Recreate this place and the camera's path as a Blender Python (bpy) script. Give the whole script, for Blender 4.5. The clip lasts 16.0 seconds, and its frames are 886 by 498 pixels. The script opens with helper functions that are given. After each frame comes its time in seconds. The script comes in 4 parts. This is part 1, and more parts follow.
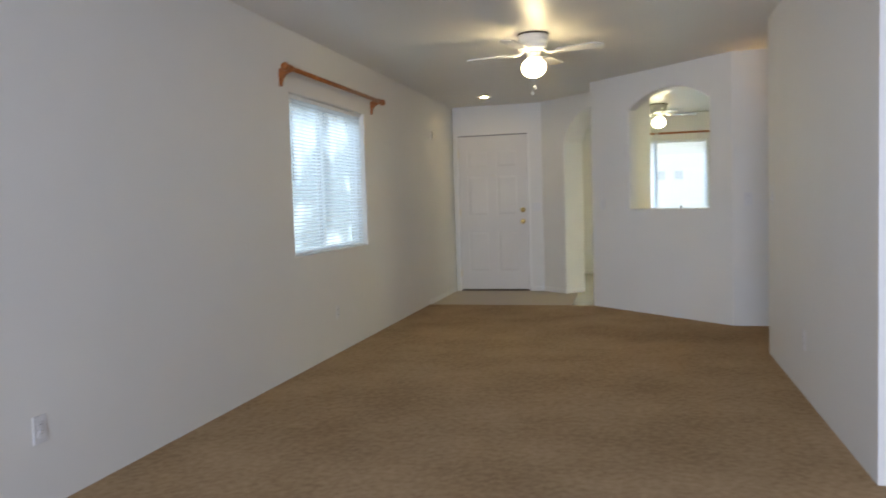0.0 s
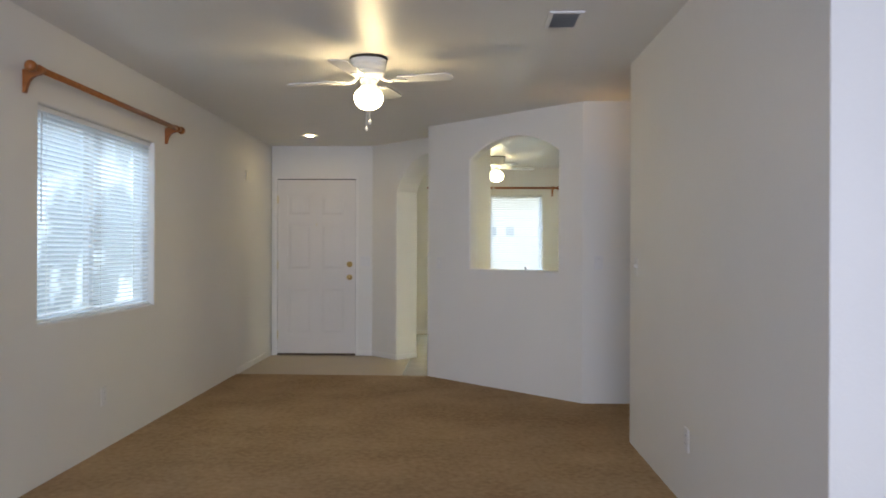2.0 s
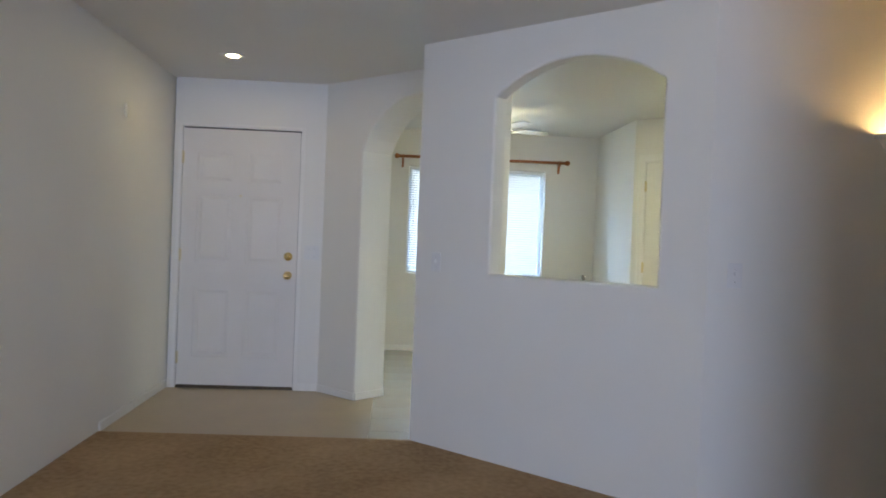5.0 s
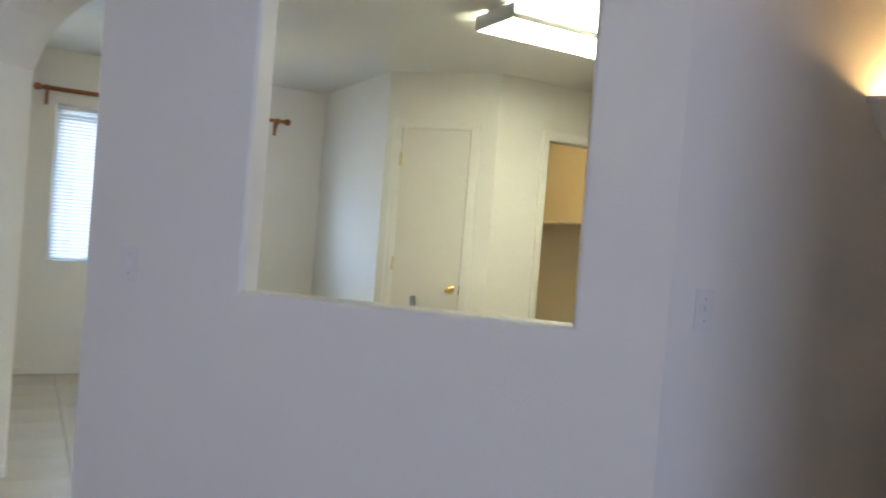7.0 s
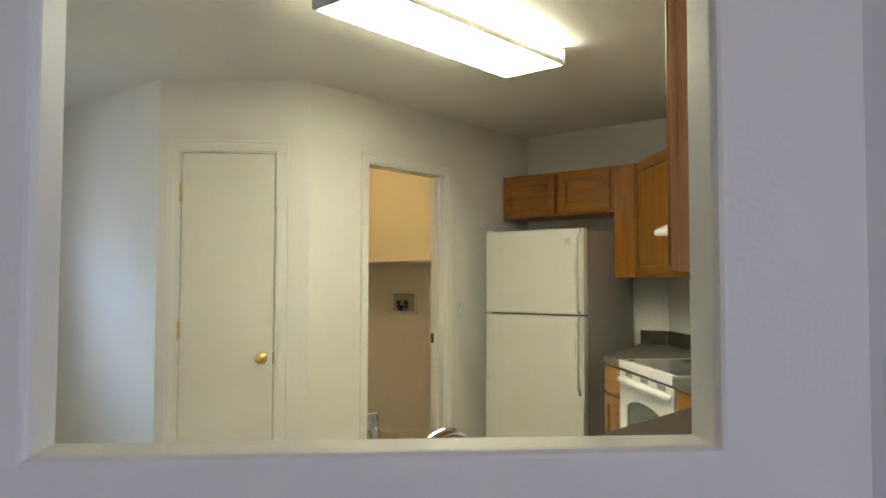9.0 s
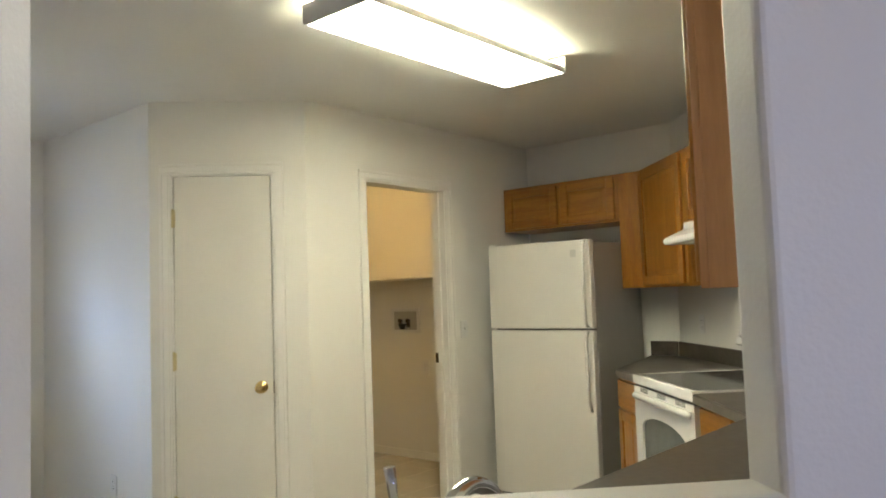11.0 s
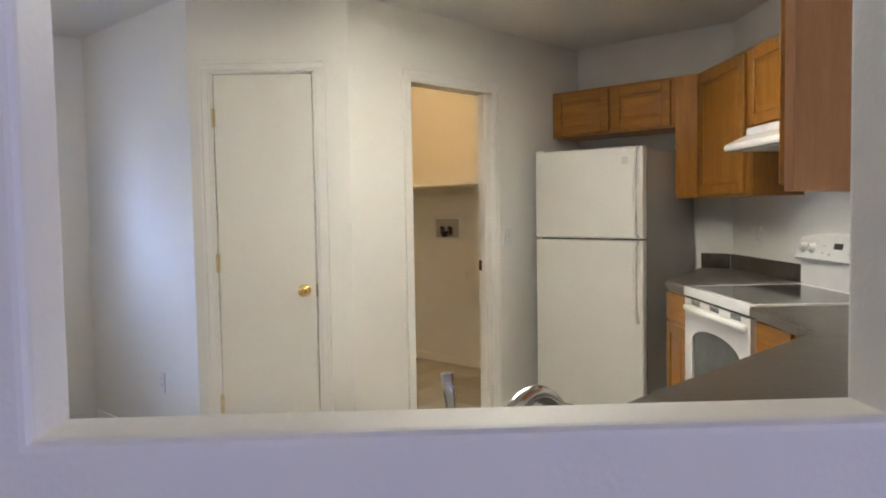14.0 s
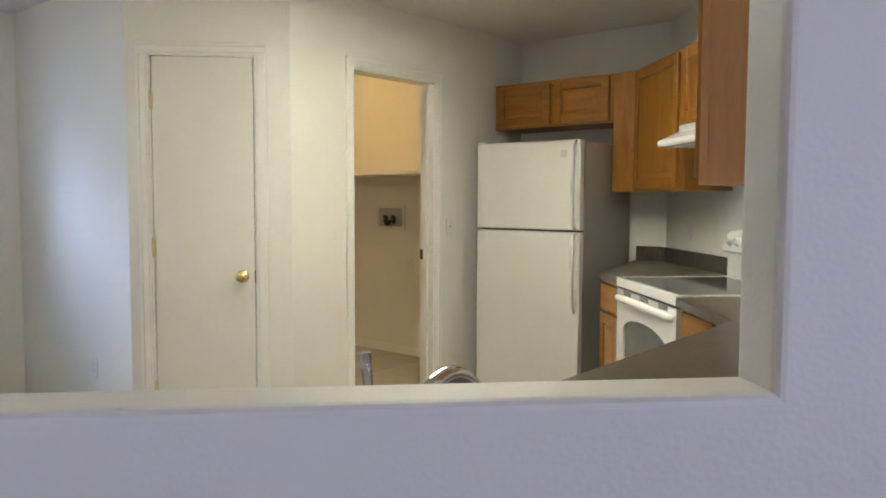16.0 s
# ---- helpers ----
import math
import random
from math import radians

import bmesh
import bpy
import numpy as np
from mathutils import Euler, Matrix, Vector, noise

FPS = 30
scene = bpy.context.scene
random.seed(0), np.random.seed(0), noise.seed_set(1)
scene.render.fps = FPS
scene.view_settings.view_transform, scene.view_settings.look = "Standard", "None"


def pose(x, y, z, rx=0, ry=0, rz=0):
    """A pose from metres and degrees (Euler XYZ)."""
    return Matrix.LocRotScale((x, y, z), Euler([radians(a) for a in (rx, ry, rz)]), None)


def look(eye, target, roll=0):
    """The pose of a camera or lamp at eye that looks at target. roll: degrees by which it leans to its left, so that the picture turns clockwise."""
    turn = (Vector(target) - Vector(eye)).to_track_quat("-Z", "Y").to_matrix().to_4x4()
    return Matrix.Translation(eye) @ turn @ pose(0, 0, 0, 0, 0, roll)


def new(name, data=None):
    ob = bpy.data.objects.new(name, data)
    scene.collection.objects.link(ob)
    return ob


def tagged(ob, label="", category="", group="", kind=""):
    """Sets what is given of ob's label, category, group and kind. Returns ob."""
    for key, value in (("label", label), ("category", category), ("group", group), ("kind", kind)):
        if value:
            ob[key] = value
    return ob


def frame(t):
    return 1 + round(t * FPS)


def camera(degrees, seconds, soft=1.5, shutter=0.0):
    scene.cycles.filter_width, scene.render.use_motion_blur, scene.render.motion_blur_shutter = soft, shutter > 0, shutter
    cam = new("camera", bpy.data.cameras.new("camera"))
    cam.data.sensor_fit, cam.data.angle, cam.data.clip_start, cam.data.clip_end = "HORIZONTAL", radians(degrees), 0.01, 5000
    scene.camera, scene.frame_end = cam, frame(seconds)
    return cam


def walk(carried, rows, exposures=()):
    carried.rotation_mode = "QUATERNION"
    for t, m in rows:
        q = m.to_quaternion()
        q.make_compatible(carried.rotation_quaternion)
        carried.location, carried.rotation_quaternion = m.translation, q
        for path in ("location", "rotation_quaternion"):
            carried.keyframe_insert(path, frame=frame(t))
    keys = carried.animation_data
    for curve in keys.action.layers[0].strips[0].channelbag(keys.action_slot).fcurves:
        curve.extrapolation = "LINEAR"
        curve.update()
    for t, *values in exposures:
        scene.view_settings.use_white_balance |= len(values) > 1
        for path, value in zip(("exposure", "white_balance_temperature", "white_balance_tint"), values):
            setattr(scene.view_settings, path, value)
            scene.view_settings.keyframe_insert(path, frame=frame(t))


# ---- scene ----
cam = camera(60.6, 16.0, soft=1.8, shutter=0.5)
PATH = [
    (0, (2.407, 0.136, 1.195), (1.9, 2.067, 1.072), -1.8),
    (0.5, (2.387, 0.214, 1.211), (2.025, 2.18, 1.139), -1.5),
    (1, (2.275, 0.457, 1.237), (2.065, 2.445, 1.218), -0.5),
    (1.5, (2.272, 0.797, 1.23), (2.237, 2.796, 1.18), -0.3),
    (2, (2.234, 1.196, 1.246), (2.181, 3.195, 1.246), 0.2),
    (2.5, (2.108, 1.609, 1.259), (2.085, 3.609, 1.259), 0.0),
    (3, (2.082, 2.065, 1.275), (2.097, 4.065, 1.297), -0.6),
    (3.2, (2.055, 2.246, 1.251), (2.07, 4.245, 1.305), -0.0),
    (5.3, (1.734, 4.215, 1.27), (1.916, 6.206, 1.238), 3.5),
    (5.5, (1.713, 4.408, 1.285), (1.982, 6.39, 1.282), 4.8),
    (6, (1.647, 4.888, 1.277), (2.214, 6.805, 1.201), 4.9),
    (6.5, (1.713, 5.385, 1.281), (2.5, 7.222, 1.193), 4.3),
    (7, (1.7, 5.883, 1.285), (2.672, 7.631, 1.249), 4.6),
    (7.5, (1.784, 6.294, 1.283), (2.969, 7.905, 1.279), 3.8),
    (8, (1.824, 6.651, 1.311), (3.159, 8.139, 1.371), 3.3),
    (8.5, (1.855, 6.915, 1.316), (3.291, 8.305, 1.372), 2.0),
    (8.7, (1.859, 7.003, 1.31), (3.348, 8.336, 1.392), 1.2),
    (10.8, (1.931, 7.154, 1.343), (3.468, 8.427, 1.472), -2.0),
    (11, (1.943, 7.168, 1.347), (3.458, 8.466, 1.473), -2.0),
    (11.5, (1.957, 7.188, 1.339), (3.462, 8.497, 1.479), -1.9),
    (12, (1.973, 7.223, 1.335), (3.437, 8.584, 1.356), -1.6),
    (12.5, (1.981, 7.246, 1.358), (3.402, 8.654, 1.37), -1.7),
    (13, (1.988, 7.264, 1.35), (3.413, 8.667, 1.351), -1.5),
    (13.5, (1.991, 7.274, 1.333), (3.409, 8.684, 1.29), -1.1),
    (14, (2.007, 7.274, 1.323), (3.451, 8.653, 1.216), -1.0),
    (14.5, (2.014, 7.273, 1.314), (3.482, 8.626, 1.187), -0.6),
    (15, (2.017, 7.263, 1.311), (3.498, 8.602, 1.178), -0.1),
    (15.5, (2.013, 7.24, 1.312), (3.522, 8.546, 1.179), 0.0),
    (16, (2.008, 7.218, 1.315), (3.542, 8.493, 1.182), 0.2),
]
walk(cam, [(t, look(e, g, r)) for t, e, g, r in PATH], exposures=[(0, 0.41, 7320, -2), (1.5, 0.36, 7330, -1), (3.2, 0.40, 7180, 3), (5.5, 0.42, 6220, 0), (7, 0.41, 6270, 3), (8.5, 0.28, 6480, 5), (11, 0.36, 6430, 9.5), (12.6, 0.37, 6290, 12), (13.5, 0.38, 5950, 20), (15, 0.44, 5890, 16), (16, 0.44, 6100, 12.5)])

# ---- world and large lights ----
world = bpy.data.worlds.new("sky")
scene.world = world
world.use_nodes = True
wn = world.node_tree.nodes
sky = wn.new("ShaderNodeTexSky")
sky.sky_type = 'NISHITA'
sky.sun_disc = False
sky.sun_elevation, sky.sun_rotation = radians(48), radians(200)
world.node_tree.links.new(sky.outputs[0], wn["Background"].inputs[0])
wn["Background"].inputs[1].default_value = 0.08

sun = new("sun", bpy.data.lights.new("sun", 'SUN'))
sun.data.energy, sun.data.angle, sun.data.color = 3.2, radians(2), (1.0, 0.97, 0.93)
sun.matrix_world = look((0, 0, 20), (-7, 14, 0))


def area(name, eye, target, w, h, power, color):
    ob = new(name, bpy.data.lights.new(name, 'AREA'))
    ob.data.shape, ob.data.size, ob.data.size_y = 'RECTANGLE', w, h
    ob.data.energy, ob.data.color = power, color
    ob.matrix_world = look(eye, target)
    return ob


def bulb(name, at, power, color, r=0.05):
    ob = new(name, bpy.data.lights.new(name, 'POINT'))
    ob.data.energy, ob.data.color, ob.data.shadow_soft_size = power, color, r
    ob.location = at
    return ob


# daylight in the glass doors behind the start of the walk
patio = area("daylight_patio_door", (2.3, -1.40, 1.1), (2.4, 4.0, 1.0), 4.2, 2.0, 102, (0.58, 0.645, 1.0))
patio.data.spread = radians(120)
# sky light falling on the living room blind from above its head
area("daylight_west_window", (-1.5, 5.8, 3.3), (0.1, 5.8, 1.35), 2.6, 1.6, 70, (0.52, 0.68, 1.0))
# sky light falling through the nook window from above its head
area("daylight_nook_window", (1.7, 13.3, 2.78), (3.0, 10.9, 0.4), 2.0, 0.7, 210, (0.44, 0.62, 1.0))

# the lamp inside the laundry room
bulb("laundry_lamp", (5.86, 11.7, 2.36), 12, (1.0, 0.62, 0.22), 0.10)

# ---- materials ----


def nodes_of(m):
    m.use_nodes = True
    return m.node_tree.nodes, m.node_tree.links, m.node_tree.nodes["Principled BSDF"]


def surface(name, a, b, rough=0.6, scale=3.0, fine=60.0, bump=0.0, metal=0.0, spec=0.5, stretch=(1, 1, 1), fine_mix=0.25,
            detail=4.0, depth=0.002, rand=0.0, rough_var=0.0):
    """Two colours mixed by a coarse and a fine noise, with fine relief."""
    m = bpy.data.materials.new(name)
    n, l, p = nodes_of(m)
    co = n.new("ShaderNodeTexCoord")
    mp = n.new("ShaderNodeMapping")
    mp.inputs["Scale"].default_value = stretch
    l.new(co.outputs["Object"], mp.inputs[0])
    n1, n2 = n.new("ShaderNodeTexNoise"), n.new("ShaderNodeTexNoise")
    n1.inputs["Scale"].default_value, n2.inputs["Scale"].default_value = scale, fine
    n1.inputs["Detail"].default_value = n2.inputs["Detail"].default_value = detail
    for q in (n1, n2):
        l.new(mp.outputs[0], q.inputs["Vector"])
    mx = n.new("ShaderNodeMix")
    mx.data_type = 'FLOAT'
    mx.inputs[0].default_value = fine_mix
    l.new(n1.outputs[0], mx.inputs[2])
    l.new(n2.outputs[0], mx.inputs[3])
    ramp = n.new("ShaderNodeValToRGB")
    ramp.color_ramp.elements[0].position, ramp.color_ramp.elements[1].position = 0.35, 0.65
    ramp.color_ramp.elements[0].color, ramp.color_ramp.elements[1].color = (*a, 1), (*b, 1)
    l.new(mx.outputs[0], ramp.inputs[0])
    out = ramp.outputs[0]
    if rand:
        info, hsv = n.new("ShaderNodeObjectInfo"), n.new("ShaderNodeHueSaturation")
        mr = n.new("ShaderNodeMapRange")
        mr.inputs[3].default_value, mr.inputs[4].default_value = 1 - rand, 1 + rand
        l.new(info.outputs["Random"], mr.inputs[0])
        l.new(mr.outputs[0], hsv.inputs["Value"])
        l.new(out, hsv.inputs["Color"])
        out = hsv.outputs[0]
    l.new(out, p.inputs["Base Color"])
    p.inputs["Roughness"].default_value, p.inputs["Metallic"].default_value = rough, metal
    p.inputs["Specular IOR Level"].default_value = spec
    if rough_var:
        rr = n.new("ShaderNodeMapRange")
        rr.inputs[3].default_value, rr.inputs[4].default_value = rough - rough_var, rough + rough_var
        l.new(n1.outputs[0], rr.inputs[0])
        l.new(rr.outputs[0], p.inputs["Roughness"])
    if bump:
        bp = n.new("ShaderNodeBump")
        bp.inputs["Strength"].default_value, bp.inputs["Distance"].default_value = bump, depth
        l.new(n2.outputs[0], bp.inputs["Height"])
        l.new(bp.outputs[0], p.inputs["Normal"])
    return m


def glow(name, color, strength, base=(0.8, 0.8, 0.8)):
    m = bpy.data.materials.new(name)
    n, l, p = nodes_of(m)
    p.inputs["Base Color"].default_value = (*base, 1)
    p.inputs["Emission Color"].default_value = (*color, 1)
    p.inputs["Emission Strength"].default_value = strength
    return m


PAINT = surface("wall_paint", (0.71, 0.70, 0.665), (0.74, 0.73, 0.695), 0.50, 1.2, 95, 0.27, spec=0.4, depth=0.003, rough_var=0.06)
CEIL = surface("ceiling_paint", (0.66, 0.65, 0.61), (0.70, 0.69, 0.65), 0.40, 1.0, 90, 0.25, spec=0.45, depth=0.004, rough_var=0.05)
TRIM = surface("trim_paint", (0.74, 0.73, 0.70), (0.78, 0.77, 0.74), 0.4, 2.0, 40, 0.04, rough_var=0.05)
DOOR = surface("door_paint", (0.66, 0.638, 0.605), (0.70, 0.678, 0.645), 0.42, 2.0, 50, 0.06, rough_var=0.06)
FLUSH = surface("flush_door_paint", (0.68, 0.665, 0.62), (0.72, 0.705, 0.66), 0.45, 2.0, 70, 0.06, rough_var=0.05)
CARPET = surface("carpet", (0.268, 0.178, 0.097), (0.425, 0.300, 0.178), 0.95, 1.7, 28, 0.20, spec=0.1, fine_mix=0.47, detail=8, depth=0.012)
TILE = surface("floor_tile", (0.44, 0.40, 0.33), (0.49, 0.45, 0.375), 0.20, 3.0, 45, 0.02, rand=0.03, rough_var=0.08)
VINYLFLOOR = surface("sheet_vinyl", (0.38, 0.298, 0.185), (0.44, 0.355, 0.230), 0.34, 3.0, 30, 0.02, rough_var=0.06)
GROUT = surface("grout", (0.23, 0.19, 0.14), (0.29, 0.245, 0.185), 0.8, 6, 80, 0.2)
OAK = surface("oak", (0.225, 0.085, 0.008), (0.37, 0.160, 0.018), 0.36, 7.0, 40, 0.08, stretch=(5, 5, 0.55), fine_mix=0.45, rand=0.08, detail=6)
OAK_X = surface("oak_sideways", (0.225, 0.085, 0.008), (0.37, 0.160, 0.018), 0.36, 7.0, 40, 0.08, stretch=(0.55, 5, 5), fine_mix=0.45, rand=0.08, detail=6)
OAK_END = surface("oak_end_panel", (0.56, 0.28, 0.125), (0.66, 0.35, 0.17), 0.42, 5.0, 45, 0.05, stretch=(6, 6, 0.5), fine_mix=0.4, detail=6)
ROD = surface("stained_wood", (0.24, 0.075, 0.016), (0.36, 0.125, 0.03), 0.34, 9, 60, 0.05, stretch=(4, 0.7, 4))
LAMINATE = surface("dark_laminate", (0.052, 0.045, 0.037), (0.108, 0.094, 0.077), 0.32, 9, 45, 0.03, fine_mix=0.4, detail=8, rough_var=0.08)
ENAMEL = surface("white_enamel", (0.72, 0.715, 0.69), (0.75, 0.745, 0.72), 0.25, 3, 200, 0.03)
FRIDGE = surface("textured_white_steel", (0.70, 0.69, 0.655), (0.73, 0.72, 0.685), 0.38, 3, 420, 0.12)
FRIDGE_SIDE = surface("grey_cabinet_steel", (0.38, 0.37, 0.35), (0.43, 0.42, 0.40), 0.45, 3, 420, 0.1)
BADGE = surface("badge_grey", (0.54, 0.54, 0.52), (0.58, 0.58, 0.56), 0.3, 6)
BLACK = surface("black_plastic", (0.012, 0.012, 0.012), (0.022, 0.022, 0.022), 0.4, 5)
GASKET = surface("grey_gasket", (0.10, 0.10, 0.10), (0.14, 0.14, 0.14), 0.7, 5)
CERAMIC = surface("black_ceramic_glass", (0.012, 0.012, 0.013), (0.02, 0.02, 0.021), 0.09, 6)
OVENGLASS = surface("oven_glass", (0.10, 0.11, 0.10), (0.13, 0.14, 0.13), 0.08, 6)
BRASS = surface("brass", (0.80, 0.60, 0.25), (0.86, 0.67, 0.32), 0.18, 6, 80, metal=1.0)
BRASS_DULL = surface("dull_brass", (0.62, 0.54, 0.32), (0.70, 0.61, 0.38), 0.42, 6, 80, metal=0.9)
BRONZE = surface("dark_bronze", (0.06, 0.045, 0.03), (0.09, 0.07, 0.045), 0.4, 8, metal=0.8)
CHROME = surface("chrome", (0.82, 0.82, 0.84), (0.88, 0.88, 0.90), 0.07, 4, metal=1.0)
STEEL = surface("satin_steel", (0.42, 0.42, 0.43), (0.50, 0.50, 0.51), 0.22, 6, metal=1.0)
PLASTIC = surface("ivory_plastic", (0.66, 0.66, 0.655), (0.71, 0.71, 0.705), 0.35, 6)
# Near-black that carries the shade inside outlet slots and the register.
SLOT = surface("slot_shadow", (0.03, 0.03, 0.03), (0.05, 0.05, 0.05), 0.8)
VINYL = surface("white_vinyl", (0.74, 0.75, 0.76), (0.78, 0.79, 0.80), 0.4, 5)
VENT = surface("vent_metal", (0.40, 0.40, 0.39), (0.46, 0.46, 0.45), 0.5, 8)
PLASTER = surface("plaster", (0.66, 0.64, 0.62), (0.72, 0.70, 0.68), 0.7, 8, 60, 0.1)
STUCCO = surface("stucco", (0.66, 0.66, 0.65), (0.72, 0.72, 0.71), 0.9, 2, 60, 0.4)
GLASSY = surface("pale_lite", (0.42, 0.46, 0.52), (0.48, 0.52, 0.58), 0.3, 4)
GROUND = surface("dry_ground", (0.22, 0.19, 0.14), (0.34, 0.30, 0.24), 0.95, 0.6, 20, 0.4)
GLOBE = glow("lit_globe", (1.0, 0.78, 0.51), 33.0)
NOOK_GLOBE = glow("lit_nook_globe", (1.0, 0.87, 0.58), 23.0)
TUBE_LIGHT = glow("lit_diffuser", (1.0, 0.95, 0.69), 23.0)
CAN_LIGHT = glow("lit_can", (1.0, 0.76, 0.42), 150.0)
SCONCE_LIGHT = glow("lit_sconce_bulb", (1.0, 0.58, 0.235), 430.0)

BLIND = bpy.data.materials.new("blind_slat")
n_, l_, p_ = nodes_of(BLIND)
p_.inputs["Base Color"].default_value = (0.80, 0.82, 0.84, 1)
p_.inputs["Roughness"].default_value = 0.45
tr_, ad_ = n_.new("ShaderNodeBsdfTranslucent"), n_.new("ShaderNodeMixShader")
tr_.inputs[0].default_value = (0.75, 0.80, 0.85, 1)
ad_.inputs[0].default_value = 0.50
l_.new(p_.outputs[0], ad_.inputs[1])
l_.new(tr_.outputs[0], ad_.inputs[2])
l_.new(ad_.outputs[0], n_["Material Output"].inputs[0])

GLASS = bpy.data.materials.new("window_glass")
n_, l_, p_ = nodes_of(GLASS)
p_.inputs["Base Color"].default_value = (0.96, 0.98, 0.97, 1)
p_.inputs["Roughness"].default_value = 0.02
p_.inputs["Transmission Weight"].default_value = 1.0
p_.inputs["IOR"].default_value = 1.1


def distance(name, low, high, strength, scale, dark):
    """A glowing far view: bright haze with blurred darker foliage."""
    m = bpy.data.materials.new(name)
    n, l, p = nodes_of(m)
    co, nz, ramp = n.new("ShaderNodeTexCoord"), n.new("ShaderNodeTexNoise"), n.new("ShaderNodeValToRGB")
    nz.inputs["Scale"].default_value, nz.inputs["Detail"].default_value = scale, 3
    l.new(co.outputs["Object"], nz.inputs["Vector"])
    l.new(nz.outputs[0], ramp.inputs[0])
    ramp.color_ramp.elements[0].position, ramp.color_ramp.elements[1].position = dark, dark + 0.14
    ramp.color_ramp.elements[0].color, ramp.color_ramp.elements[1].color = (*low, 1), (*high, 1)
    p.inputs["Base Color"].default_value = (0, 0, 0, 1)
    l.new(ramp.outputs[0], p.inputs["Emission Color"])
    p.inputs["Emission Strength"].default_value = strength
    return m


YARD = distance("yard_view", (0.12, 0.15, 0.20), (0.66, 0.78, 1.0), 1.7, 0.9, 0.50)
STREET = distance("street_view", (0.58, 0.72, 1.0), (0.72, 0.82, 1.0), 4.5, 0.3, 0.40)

# ---- mesh helpers ----


def bx(bm, a, b, bev=0.0, seg=2):
    a, b = Vector(a), Vector(b)
    c, d = (a + b) / 2, b - a
    r = bmesh.ops.create_cube(bm, size=1.0, matrix=Matrix.Translation(c) @ Matrix.Diagonal((*d, 1)))
    if bev:
        es = list({e for v in r["verts"] for e in v.link_edges})
        bmesh.ops.bevel(bm, geom=es, offset=bev, segments=seg, affect='EDGES', profile=0.6)
    return bm


def ring(bm, m, r, n):
    return [bm.verts.new(m @ Vector((r * math.cos(2 * math.pi * i / n), r * math.sin(2 * math.pi * i / n), 0))) for i in range(n)]


def bridge(bm, a, b):
    n = len(a)
    for i in range(n):
        f = bm.faces.new((a[i], a[(i + 1) % n], b[(i + 1) % n], b[i]))
        f.smooth = True


def lathe(bm, prof, n=32, m=Matrix.Identity(4), caps=True):
    rs = [ring(bm, m @ Matrix.Translation((0, 0, z)), max(r, 0.0005), n) for r, z in prof]
    for a, b in zip(rs, rs[1:]):
        bridge(bm, a, b)
    if caps:
        bm.faces.new(rs[0][::-1])
        bm.faces.new(rs[-1])
    bmesh.ops.recalc_face_normals(bm, faces=bm.faces[:])
    return bm


def tube(bm, pts, r, n=12):
    pts = [Vector(p) for p in pts]
    rs = []
    rad = r if isinstance(r, (list, tuple)) else [r] * len(pts)
    for i, p in enumerate(pts):
        d = (pts[min(i + 1, len(pts) - 1)] - pts[max(i - 1, 0)]).normalized()
        q = d.to_track_quat('Z', 'Y') if abs(d.y) < 0.99 else d.to_track_quat('Z', 'X')
        rs.append(ring(bm, Matrix.Translation(p) @ q.to_matrix().to_4x4(), rad[i], n))
    for a, b in zip(rs, rs[1:]):
        best = min(range(n), key=lambda k: (b[k].co - a[0].co).length)
        bridge(bm, a, b[best:] + b[:best])
    bm.faces.new(rs[0][::-1])
    bm.faces.new(rs[-1])
    bmesh.ops.recalc_face_normals(bm, faces=bm.faces[:])
    return bm


def slab_poly(bm, pts, z0, z1, m=Matrix.Identity(4)):
    lo = [bm.verts.new(m @ Vector((x, y, z0))) for x, y in pts]
    hi = [bm.verts.new(m @ Vector((x, y, z1))) for x, y in pts]
    bm.faces.new(lo[::-1])
    bm.faces.new(hi)
    for i in range(len(pts)):
        j = (i + 1) % len(pts)
        bm.faces.new((lo[i], lo[j], hi[j], hi[i]))
    bmesh.ops.recalc_face_normals(bm, faces=bm.faces[:])
    return bm


def mesh_of(name, bm, mat):
    me = bpy.data.meshes.new(name)
    bm.to_mesh(me)
    bm.free()
    me.materials.append(mat)
    return me


def part(name, bm, mat, parent, label=""):
    ob = new(name, mesh_of(name, bm, mat))
    ob.parent = parent
    return tagged(ob, label)


def thing(name, m, label, category, group="", kind=""):
    ob = new(name)
    ob.empty_display_size = 0.1
    ob.matrix_world = m
    return tagged(ob, label, category, group, kind)


def structure(name, bm, mat, label="", m=None):
    ob = new(name, mesh_of(name, bm, mat))
    if m is not None:
        ob.matrix_world = m
    return tagged(ob, label, "", "", "structure")


def B():
    return bmesh.new()


